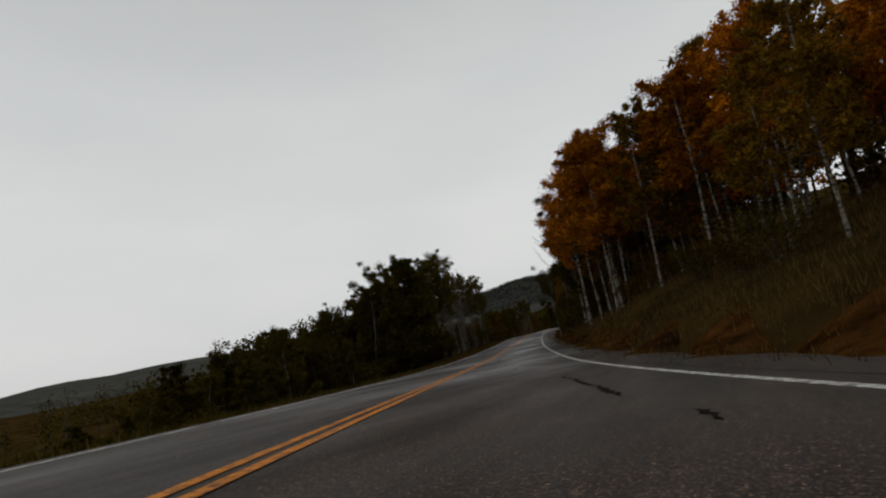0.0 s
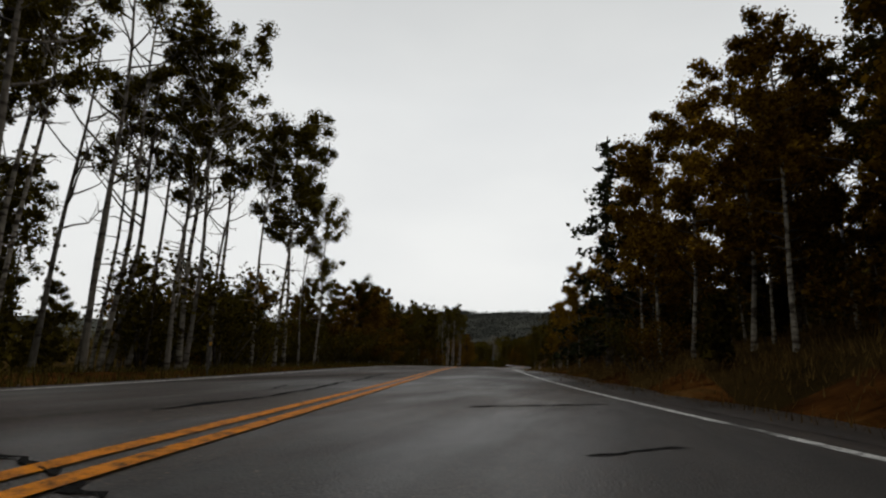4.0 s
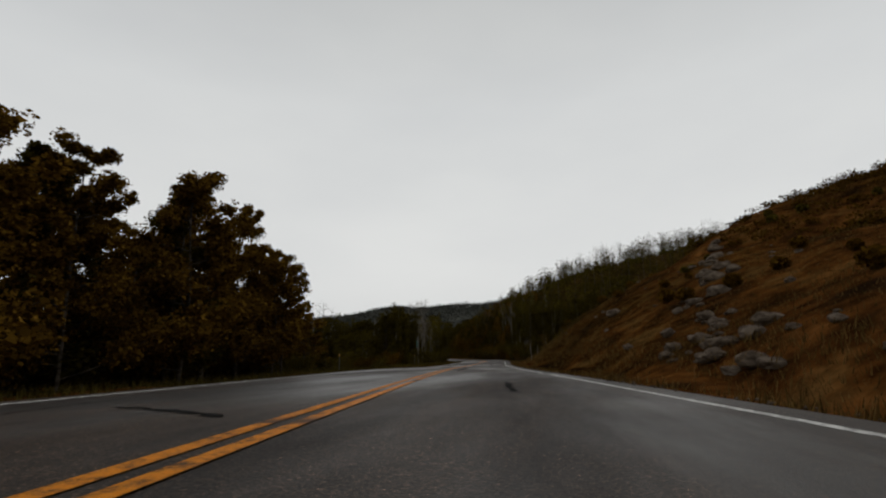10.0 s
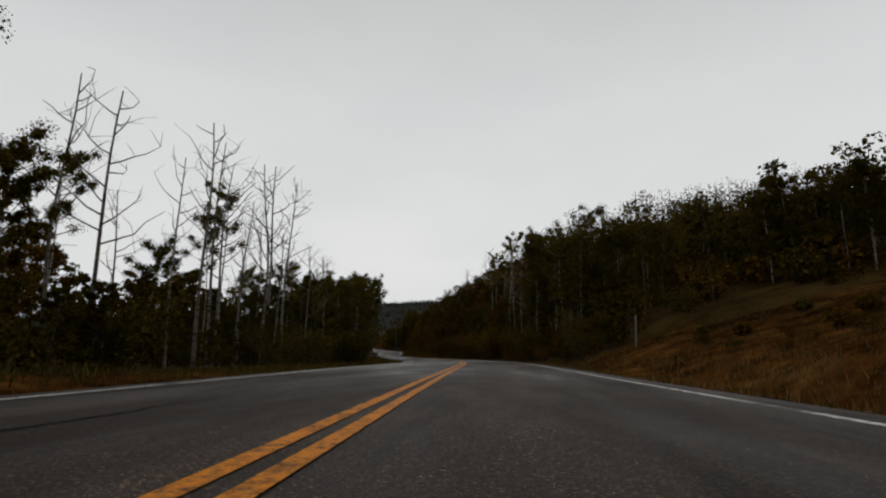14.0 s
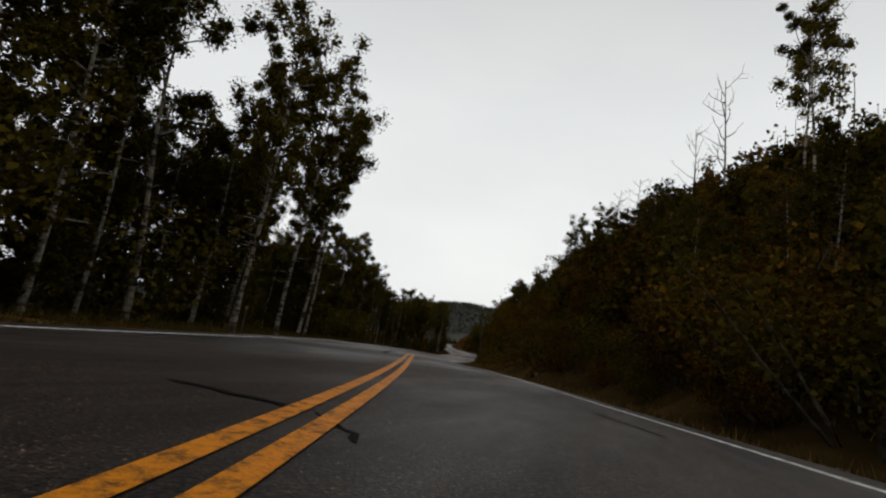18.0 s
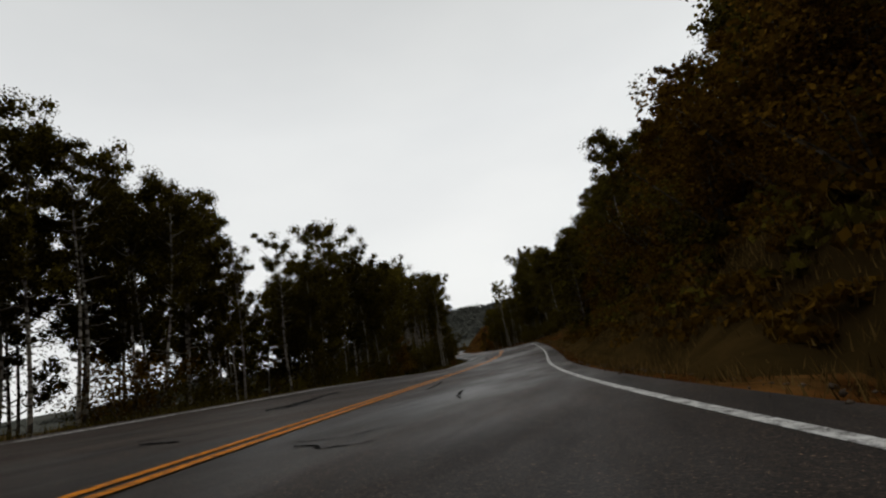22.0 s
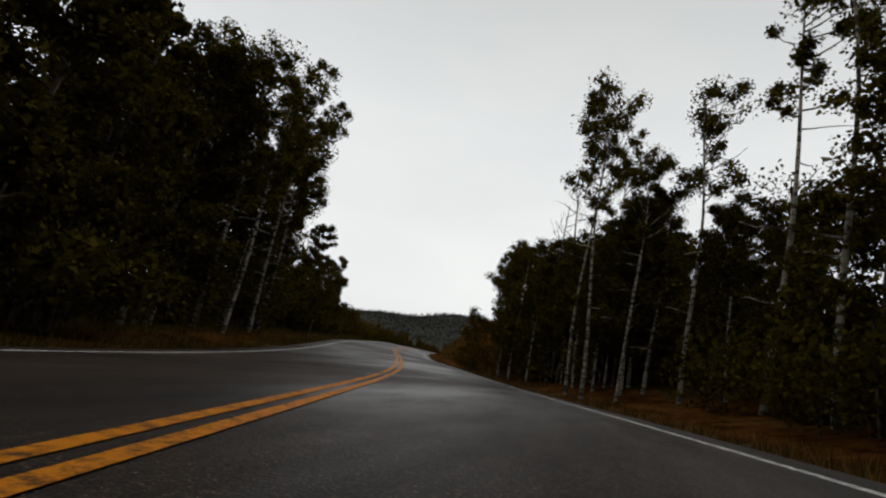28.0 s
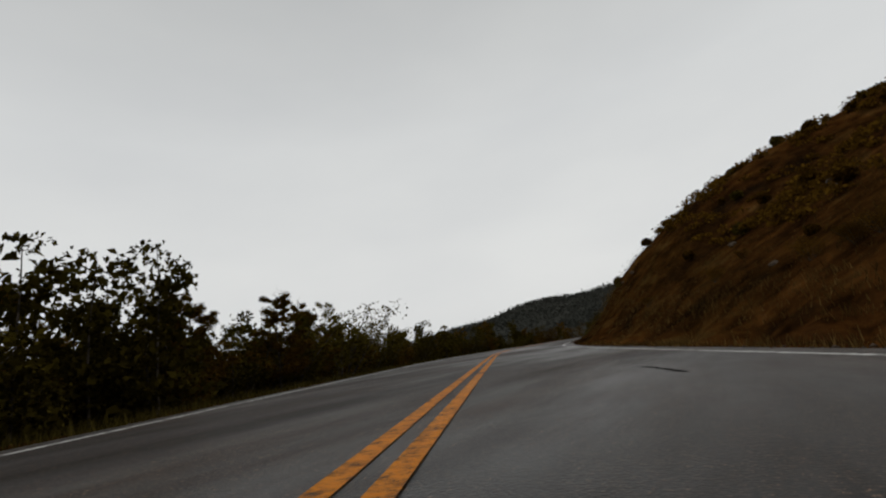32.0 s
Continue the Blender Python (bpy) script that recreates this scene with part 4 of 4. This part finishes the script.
MATS = {"aspen": "g", "full": "d", "dense": "d", "orange": "o", "pole": "g", "dead": "d", "spruce": "d", "cone": "d", "turning": "r", "bush": "d", "brown": "b", "golden": "y"}
# woods: near trees are things of their own, the depth behind them is joined
deep = {}
made = {}


def woods(s0, s1, d0, d1, number, h0, h1, kinds):
    """Plants between two stations and two offsets: their number, least and greatest height and kinds."""
    for k in range(number):
        u = prnd.random() ** 1.2
        s, d = s0 + (s1 - s0) * (k + prnd.random()) / number, d0 + (d1 - d0) * u
        kind, h = prnd.choice(kinds.split()), prnd.uniform(h0, h1)
        low = kind in ("bush", "brown")
        if abs(d) <= abs(d0) + (2.5 if low else 8.0) and made.get(NAMES[kind], 0) < 290:
            made[NAMES[kind]] = made.get(NAMES[kind], 0) + 1
            plant(kind, s, d, h)
            continue
        x, y, _ = on_road(s, d)
        (tv, tf), c = lite_plant(kind, prnd.randrange(5))
        q, a = h / BASE_HEIGHT[kind], prnd.uniform(0, 6.28)
        turn = np.array([[math.cos(a), -math.sin(a), 0], [math.sin(a), math.cos(a), 0], [0, 0, 1]])
        spot = np.array([x, y, gz(x, y)])
        box = deep.setdefault((d0 > 0, int(s0 // 60)), {"trunk": []})
        box["trunk"].append(((tv * q) @ turn.T + spot, tf))
        fine = abs(d) < 18
        c = c[::1 if fine else 2] * ([1.0, 1.0, 1.0] if low else [1.25, 1.25, 1.0])
        box.setdefault(MATS[kind], []).append((c * q) @ turn.T + spot)
        box.setdefault(MATS[kind] + "size", []).append(np.where(np.arange(len(c)) % 4 == 0, (0.2 if low else 0.27) if fine else 0.36, (0.11 if low else 0.16) if fine else 0.33))


# left of the road
woods(44, 62, -18, -40, 40, 7.5, 10.5, "cone full cone")
woods(46, 60, -14, -24, 40, 3, 6.5, "cone bush cone")
woods(15, 20, -12, -18, 14, 1.6, 2.6, "cone bush cone")
woods(20, 30, -12, -20, 26, 3, 4.6, "cone full cone")
woods(30, 47, -12.5, -22, 40, 4, 6.2, "cone full cone")
woods(52, 68, -12, -28, 40, 8.5, 11.5, "full cone full cone")
woods(56, 76, -9, -16, 30, 2, 4, "bush cone")
woods(68, 82, -11, -26, 13, 10, 14, "aspen pole aspen")
woods(80, 101, -8.4, -20, 40, 9.5, 13.5, "pole dead pole")
woods(76, 99, -10, -26, 24, 11, 14.6, "aspen pole pole dead")
woods(80, 112, -13, -34, 60, 3, 6, "cone bush full")
woods(84, 106, -14, -30, 30, 6, 9, "full cone full")
woods(98, 113, -8.6, -14, 12, 2.5, 4.6, "cone turning bush")
woods(112, 138, -8.8, -24, 40, 5, 7, "turning cone turning full")
woods(138, 147, -9.4, -17, 16, 5.4, 6.6, "full cone turning")
woods(147, 162, -9.4, -18, 34, 6.4, 8.2, "full turning full")
woods(160, 164, -9.2, -13, 6, 4.0, 5.0, "cone turning")
woods(112, 150, -8.5, -14, 30, 1.5, 3.4, "bush")
woods(148, 196, -10, -24, 90, 1.4, 2.8, "bush brown bush turning")
woods(187, 210, -8.8, -16, 34, 5.6, 7.2, "turning turning cone turning")
woods(208, 222, -11.5, -28, 40, 3.2, 5.2, "cone turning turning")
woods(222, 244, -13, -28, 60, 2.6, 4.2, "cone full cone")
woods(220, 240, -11, -18, 30, 3.2, 4.4, "cone full cone")
woods(206, 244, -9.5, -14, 50, 1.0, 2.4, "bush brown")
woods(244, 258, -10.4, -22, 44, 5.4, 7.2, "full cone full cone")
woods(256, 290, -13, -26, 44, 4, 6.5, "cone full turning")
woods(262, 284, -10, -15, 12, 7.5, 10.5, "dead dead pole")
woods(242, 290, -9, -13, 46, 1.5, 3.4, "bush cone")
woods(288, 310, -10.5, -30, 50, 7, 9.2, "aspen full pole")
woods(306, 336, -8.6, -26, 56, 7.4, 10, "aspen aspen full pole")
woods(284, 344, -8.4, -24, 100, 2.5, 4.6, "bush cone")
woods(334, 341, -9, -20, 12, 8, 10.5, "aspen full")
woods(348, 362, -8.8, -18, 30, 6.2, 8.4, "full cone full dense")
woods(360, 374, -9.6, -17, 14, 8, 10.6, "full aspen full")
woods(374, 388, -9.4, -16, 14, 8, 10.2, "aspen pole aspen full")
woods(384, 396, -10, -16, 26, 8.4, 10.2, "aspen aspen pole full")
woods(396, 403, -10, -16, 10, 6.6, 8, "aspen pole full")
woods(403, 410, -9.6, -16, 9, 7.2, 8.8, "aspen pole aspen full")
woods(410, 424, -9.4, -16, 14, 8.4, 10.2, "aspen pole aspen full")
woods(345, 374, -8.8, -18, 56, 2.2, 4.4, "bush cone")
woods(372, 424, -9, -16, 84, 1.2, 2.4, "bush brown bush cone")
woods(400, 424, -9, -17, 26, 3, 6, "cone turning full")
woods(424, 446, -9, -17, 30, 9.5, 12.5, "aspen pole pole")
woods(446, 458, -8.5, -16, 14, 11, 13.5, "aspen pole aspen")
woods(424, 446, -8.6, -20, 44, 2.0, 3.6, "cone bush bush")
woods(444, 466, -8.0, -20, 44, 3, 5.5, "cone bush cone")
woods(458, 482, -8.0, -16, 40, 6, 8.6, "cone dense cone turning")
woods(480, 503, -8.6, -22, 38, 8.4, 12.4, "dense cone dense aspen")
woods(500, 514, -8.2, -20, 22, 5.5, 8, "dense cone cone")
woods(458, 512, -8, -14, 44, 2, 4, "bush cone")
woods(510, 530, -9.5, -22, 26, 4, 6.4, "cone dense cone")
woods(526, 538, -8.6, -13, 18, 3.2, 4.2, "cone turning cone")
woods(538, 546, -8.6, -13, 12, 4.2, 5.0, "cone turning cone")
woods(545, 590, -8.9, -14, 50, 3.2, 4.3, "cone turning bush cone")
woods(524, 600, -10, -14, 90, 2, 3.2, "bush cone bush")
woods(536, 660, -11, -28, 110, 3.2, 4.8, "cone turning cone dense")
woods(530, 640, -8.8, -14, 60, 1.4, 2.8, "bush brown")
# right of the road
woods(4, 24, 10.5, 26, 26, 6.5, 8.8, "orange orange golden orange")
woods(24, 36, 10.5, 26, 18, 9.5, 12, "orange orange golden orange")
woods(32, 50, 9, 30, 38, 11, 13.5, "orange orange golden orange")
woods(48, 62, 9.6, 30, 30, 9, 11, "full golden aspen full")
woods(52, 66, 9, 22, 18, 7, 9.5, "full aspen golden full")
woods(-10, 26, 22, 44, 22, 6, 8, "full orange aspen")
woods(26, 64, 22, 44, 26, 9, 12, "full orange aspen")
woods(10, 66, 9, 30, 30, 1.5, 3.5, "bush brown")
woods(54, 68, 7, 12, 22, 2, 4.6, "cone bush full")
woods(66, 100, 9.8, 30, 100, 6, 8.4, "golden golden full golden")
woods(98, 112, 9.6, 26, 34, 5.5, 7.4, "golden cone golden")
woods(110, 138, 7.6, 18, 40, 3, 5.4, "cone golden turning")
woods(64, 120, 7.6, 22, 70, 1.6, 3.4, "bush brown cone")
woods(120, 275, 9, 30, 150, 0.35, 0.8, "brown brown bush")
woods(150, 184, 12, 40, 30, 1.2, 2.6, "bush cone")
woods(274, 300, 20, 36, 60, 4.5, 6.8, "full aspen full cone")
woods(279, 312, 12, 34, 70, 5.5, 8.4, "full aspen full cone")
woods(310, 348, 9.4, 34, 100, 3.6, 5.6, "cone full cone turning")
woods(276, 346, 7.2, 24, 210, 1.4, 3.4, "bush cone brown bush")
woods(280, 340, 7.2, 9, 70, 0.8, 1.6, "bush brown brown")
woods(300, 346, 13, 30, 18, 8.5, 11.5, "pole dead dead")
woods(284, 302, 9, 15, 16, 8.5, 10.5, "full aspen full")
woods(335, 428, 9.2, 30, 330, 1.8, 3.8, "bush brown brown turning turning")
woods(336, 372, 11, 34, 90, 3.6, 5.6, "full cone turning turning")
woods(372, 428, 10, 34, 110, 4.5, 7.2, "full cone turning turning")
woods(344, 356, 13, 18, 9, 6, 8, "aspen full aspen dead")
woods(404, 432, 9.6, 22, 44, 6.5, 9.5, "dense cone dense")
woods(345, 425, 18, 36, 16, 7, 9.5, "dead pole")
woods(426, 458, 14, 40, 110, 9, 12, "dense dense aspen")
woods(430, 470, 14.5, 34, 60, 2.5, 5, "bush cone")
woods(449, 472, 9.6, 18, 42, 10.5, 13, "dense dense aspen")
woods(446, 484, 9, 17, 70, 2, 4.2, "bush cone bush")
woods(470, 512, 10.5, 30, 90, 6.5, 9.6, "dense cone dense")
woods(452, 512, 9.2, 20, 60, 2, 4, "bush cone")
woods(490, 511, 9.2, 18, 50, 7.6, 9.6, "dense cone dense")
woods(503, 530, 7.8, 20, 34, 1.2, 2.6, "bush turning brown")
woods(530, 650, 8, 34, 240, 0.3, 0.7, "brown brown brown bush")
woods(334, 428, 7.4, 9.6, 110, 0.4, 1.0, "brown bush brown")
woods(336, 428, 8.4, 14, 150, 1.0, 2.2, "bush brown brown")
DEEP_MAT = {"g": LEAF_GREEN, "d": LEAF_DARK, "o": LEAF_ORANGE, "b": LEAF_BROWN, "y": LEAF_GOLD, "r": LEAF_RUST}
for key, box in deep.items():
    r = np.random.RandomState(5)
    base_ob = fast_mesh("deep_woods", *merged(box["trunk"]), BARK_DARK)
    tagged(base_ob, "deep aspen and scrub woods behind the roadside trees", "woods", kind="stuff")
    for m in "gdobyr":
        if m in box:
            fast_mesh("foliage", *leaves(np.concatenate(box[m]), np.concatenate(box[m + "size"]), r), DEEP_MAT[m], base_ob)["kind"] = "stuff"


# ---- grass: tufts of dry blades on verges and banks ----
def tufts(name, mat, count, s0, s1, d0, d1, tall, blades, seed, label):
    r = np.random.RandomState(seed)
    s, d = s0 + (s1 - s0) * r.rand(count), d0 + (d1 - d0) * r.rand(count)
    x, y, _ = on_road(s, d)
    z = ground_height(x, y)
    p = np.stack([x, y, z - 0.03], 1)
    vs = []
    for k in range(blades):
        a = r.rand(count) * 6.28
        hh = tall * (0.5 + 0.8 * r.rand(count))
        out = hh * (0.25 + 0.5 * r.rand(count))
        b = p + r.normal(0, 0.26, (count, 3)) * [1, 1, 0]
        side = np.stack([-np.sin(a), np.cos(a), 0 * a], 1) * (0.006 + 0.009 * r.rand(count))[:, None]
        tip = b + np.stack([np.cos(a) * out, np.sin(a) * out, hh], 1)
        vs.append(np.stack([b - side, b + side, tip], 1))
    v = np.stack(vs, 1).reshape(-1, 3)
    ob = fast_mesh(name, v, np.arange(len(v)).reshape(-1, 3), mat)
    return tagged(ob, label, "grass", kind="stuff")


tufts("verge_grass", GRASS_GREEN, 22000, -20, 620, -4.75, -9.0, 0.24, 7, 3, "short yellow-green grass along the road's edge")
tufts("verge_grass", GRASS, 20000, -20, 620, 4.75, 8.5, 0.22, 7, 4, "dry yellow grass along the road's edge")
tufts("bank_grass", GRASS, 9000, -10, 120, 7, 20, 0.32, 6, 5, "dry brown grass on the wooded bank")
tufts("bank_grass", GRASS, 34000, 120, 275, 6.0, 30, 0.13, 6, 6, "dry brown grass on the open hillside")
tufts("bank_grass", GRASS, 4200, 330, 450, 5.4, 8.4, 0.22, 8, 7, "dry yellow grass at the foot of the hillside")
tufts("bank_grass", GRASS, 30000, 505, 650, 6.0, 32, 0.13, 6, 8, "dry brown grass on the open hill")


# ---- far woods: many small trees on the hills ----
def far_woods(seed, count, s0, s1, d0, d1, mat, label, low=5.0, high=11.0):
    r = np.random.RandomState(seed)
    s, d = s0 + (s1 - s0) * r.rand(count), d0 + (d1 - d0) * r.rand(count) ** 1.2
    x, y, _ = on_road(s, d)
    z = ground_height(x, y)
    h = low + (high - low) * r.rand(count)
    low_brush = high <= 4.5
    m, wide, deep_, lift = (80 if high > 3 else 56, 0.8, 0.28, 0.3) if low_brush else (130, 0.28, 0.46, 0.52)
    c = r.normal(0, 1, (count, m, 3))
    c /= np.linalg.norm(c, axis=2, keepdims=True)
    c *= r.rand(count, m, 1) ** 0.4
    c = c * np.stack([h * wide, h * wide, h * deep_], 1)[:, None] + np.stack([x, y, z + h * lift], 1)[:, None]
    ob = fast_mesh("far_woods", *leaves(c.reshape(-1, 3), 0.42 if high > 3 else 0.17, r), mat)
    tagged(ob, label, "woods", kind="stuff")
    if low_brush:
        return
    pieces = []
    for k in range(count):
        pieces.append(tube([(x[k], y[k], z[k] - 0.5), (x[k], y[k], z[k] + h[k] * 0.5), (x[k] + 0.1, y[k], z[k] + h[k] * 0.95)], [0.13, 0.10, 0.03], 3))
    fast_mesh("far_trunks", *merged(pieces), BARK_DARK, ob)


far_woods(21, 420, 315, 480, 34, 110, LEAF_DARK, "dark aspen woods on the rising hillside")
far_woods(22, 1300, 150, 420, 50, 170, LEAF_DARK, "dark brush and low woods over the brown hill", 2.0, 4.5)
far_woods(27, 2200, 530, 660, 12, 46, LEAF_BROWN, "low brown brush over the open hill", 0.4, 1.0)
far_woods(26, 2200, 128, 282, 20, 62, LEAF_BROWN, "low brown and green brush over the brown hill", 0.5, 1.3)
far_woods(28, 1500, 334, 430, 6.6, 15, LEAF_BROWN, "low brown brush at the foot of the hillside", 0.3, 0.8)
far_woods(30, 700, 336, 430, 7.2, 16, LEAF_DARK, "low dark green brush at the foot of the hillside", 0.4, 1.1)
far_woods(29, 700, 300, 430, 18, 60, LEAF_DARK, "dark undergrowth on the wooded hillside", 2.0, 4.0)
far_woods(24, 350, 20, 330, -34, -120, LEAF_DARK, "dark woods below the road", 4, 9)
far_woods(25, 260, 520, 700, -30, -110, LEAF_DARK, "low dark woods below the road", 4, 8)


def ridge_woods(seed, count, label):
    """Low fuzzy clumps of trees on the far ridge."""
    r = np.random.RandomState(seed)
    x, y = -1500 + 2500 * r.rand(count), 1250 + 560 * r.rand(count)
    z, h = ground_height(x, y), 6 + 6 * r.rand(count)
    c = r.normal(0, 1, (count, 12, 3))
    c = c * np.stack([h * 0.8, h * 0.8, h * 0.3], 1)[:, None] + np.stack([x, y, z + h * 0.4], 1)[:, None]
    tagged(fast_mesh("ridge_woods", *leaves(c.reshape(-1, 3), 4.5, r), HAZY_RIDGE), label, "woods", kind="stuff")


ridge_woods(23, 9000, "distant woods on the far ridge, haze-grey in colour")


# ---- rocks on the cut bank ----
def rock(s, d, size, seed):
    x, y, _ = on_road(s, d)
    bm = bmesh.new()
    bmesh.ops.create_icosphere(bm, subdivisions=3, radius=1.0)
    o = Vector((seed * 3.1, seed * 1.7, seed * 0.9))
    for v in bm.verts:
        q = v.co.copy()
        v.co *= 1 + 0.45 * noise.noise(q * 1.1 + o) + 0.18 * noise.noise(q * 3.2 + o)
        v.co = Vector((v.co.x * 1.25, v.co.y * 0.95, max(v.co.z, -0.55) * 0.7)) * size
    me = bpy.data.meshes.new("rock")
    bm.to_mesh(me)
    bm.free()
    me.materials.append(ROCK)
    ob = new("rock", me)
    ob.matrix_basis = pose(x, y, gz(x, y) + size * 0.1, 0, 0, seed * 37 % 360)
    return tagged(ob, "weathered grey-brown rock on the grassy bank", "rock", group="rocks on the bank")


rrnd = random.Random(8)
for s, d, size in ((202, 9, 0.32), (209, 14, 0.5), (204, 8, 0.24), (157, 9, 0.5), (158.5, 9.6, 0.35), (206, 11, 0.28), (211, 15.5, 0.4), (200, 10, 0.3), (216, 10.5, 0.5), (186, 11, 0.5)):
    rock(s, d, size, int(s * 3 + d))
for k in range(26):
    u = rrnd.random()
    rock(194 + 8 * u + rrnd.uniform(-3, 3), 7.4 + 3.6 * u + rrnd.uniform(-0.8, 0.8), rrnd.uniform(0.1, 0.34), 800 + k)
for k in range(22):
    u = rrnd.random()
    rock(202 + 19 * u + rrnd.uniform(-2.5, 2.5), 10.5 + 9 * u + rrnd.uniform(-1, 1), rrnd.uniform(0.14, 0.5), 700 + k)
for k in range(90):
    rock(rrnd.uniform(150, 250), rrnd.uniform(7.2, 20), rrnd.uniform(0.06, 0.2), 600 + k)
for k in range(24):
    rock(rrnd.uniform(540, 600), rrnd.uniform(6.6, 18), rrnd.uniform(0.06, 0.18), 900 + k)


# ---- gravel on the shoulders ----
def gravel(count, d0, d1, seed):
    r = np.random.RandomState(seed)
    s, d = -15 + 600 * r.rand(count), d0 + (d1 - d0) * r.rand(count)
    x, y, zr = on_road(s, d)
    z = np.maximum(ground_height(x, y), np.where(np.abs(d) < 4.7, zr + crown_fall(d) - np.clip(np.abs(d) - 4.35, 0, 0.35) * 0.58, -1e9))
    size = 0.012 + 0.03 * r.rand(count) ** 2
    k = np.array([(1, 0, 0), (-1, 0, 0), (0, 1, 0), (0, -1, 0), (0, 0, 0.7), (0, 0, -0.7)], float)
    v = np.stack([x, y, z + size * 0.3], 1)[:, None] + (k[None] * (0.6 + 0.8 * r.rand(count, 6, 1))) * size[:, None, None]
    f = np.array([(0, 2, 4), (2, 1, 4), (1, 3, 4), (3, 0, 4), (2, 0, 5), (1, 2, 5), (3, 1, 5), (0, 3, 5)])
    ob = fast_mesh("gravel", v.reshape(-1, 3), (f[None] + 6 * np.arange(count)[:, None, None]).reshape(-1, 3), ROCK)
    tagged(ob, "loose grey-brown gravel along the road's edge", "gravel", kind="stuff")


gravel(5000, 4.25, 5.6, 31)
gravel(3500, -4.25, -5.6, 32)


# ---- posts, signs, fallen log ----
def block(name, sx, sy, sz, mat, parent, at, bevel=0.006, label=""):
    bm = bmesh.new()
    bmesh.ops.create_cube(bm, size=1.0)
    bmesh.ops.scale(bm, vec=(sx, sy, sz), verts=bm.verts)
    bmesh.ops.bevel(bm, geom=bm.edges[:], offset=bevel, segments=1, affect="EDGES")
    bmesh.ops.translate(bm, vec=at, verts=bm.verts)
    me = bpy.data.meshes.new(name)
    bm.to_mesh(me)
    bm.free()
    me.materials.append(mat)
    ob = new(name, me)
    ob.parent = parent
    return tagged(ob, label) if label else ob


def delineator(s, d, tall=1.25):
    x, y, _ = on_road(s, d)
    root = new("roadside_post")
    root.matrix_basis = pose(x, y, gz(x, y), 0, 0, math.degrees(np.interp(s, SS, HEAD)))
    block("post", 0.055, 0.03, tall + 0.4, STEEL, root, (0, 0, tall / 2 - 0.2))
    block("reflector", 0.075, 0.012, 0.11, REFLECT, root, (0, -0.024, tall - 0.1), 0.003, "small amber reflector")
    tagged(root, "thin grey metal roadside marker post", "post", group="roadside marker posts")


for s, d in ((240, -6.75), (458, -6.0), (500, -5.6), (519, -5.6), (210, -6.5), (146, -7.0), (95, -6.2), (330, -6.3), (380, -6.2)):
    delineator(s, d)

x, y, _ = on_road(240, -6.3)
mile_sign = new("mile_sign")
mile_sign.matrix_basis = pose(x, y, gz(x, y), 0, -3, math.degrees(np.interp(240, SS, HEAD)))
block("post", 0.045, 0.03, 3.3, STEEL, mile_sign, (0, 0, 1.15))
panel = block("panel", 0.19, 0.012, 0.7, SIGN_GREEN, mile_sign, (0, -0.03, 2.42), 0.004, "tall narrow green panel")
for k, (w_, z_) in enumerate(((0.12, 2.68), (0.09, 2.52), (0.10, 2.34), (0.10, 2.18))):
    block("mark", w_, 0.004, 0.09, SIGN_WHITE, panel, (0, -0.039, z_), 0.001)
tagged(mile_sign, "narrow green mile sign on a metal post", "sign")


def fence_post(s, d, tall, tilt):
    x, y, _ = on_road(s, d)
    root = new("wooden_post")
    root.matrix_basis = pose(x, y, gz(x, y), 0.3 * tilt, -tilt, math.degrees(np.interp(s, SS, HEAD)))
    z = np.array([-0.4, 0.0, tall * 0.5, tall - 0.04, tall])
    fast_mesh("shaft", *tube(np.stack([0.01 * np.sin(z * 3), 0 * z, z], 1), np.array([0.055, 0.055, 0.05, 0.048, 0.02]), 9), WOOD, root)
    tagged(root, "weathered leaning wooden post on the bank", "post", group="wooden posts on the bank")


for s, d, tall, tilt in ((243.5, 6.9, 2.2, 4), (275, 9.5, 1.7, -3)):
    fence_post(s, d, tall, tilt)

x0, y0, _ = on_road(338, 6.6)
x1, y1, _ = on_road(340, 9.6)
log = new("fallen_log")
log.matrix_basis = pose(x0, y0, gz(x0, y0))
u = np.linspace(0, 1, 8)
lz = np.array([gz(x0 + (x1 - x0) * q, y0 + (y1 - y0) * q) for q in u]) - gz(x0, y0) + 0.1
fast_mesh("trunk", *tube(np.stack([(x1 - x0) * u, (y1 - y0) * u, np.maximum(lz, lz[0] + (lz[-1] - lz[0]) * u)], 1), 0.1 - 0.05 * u, 8), BARK_DEAD, log)
tagged(log, "pale fallen tree trunk lying up the bank", "log")
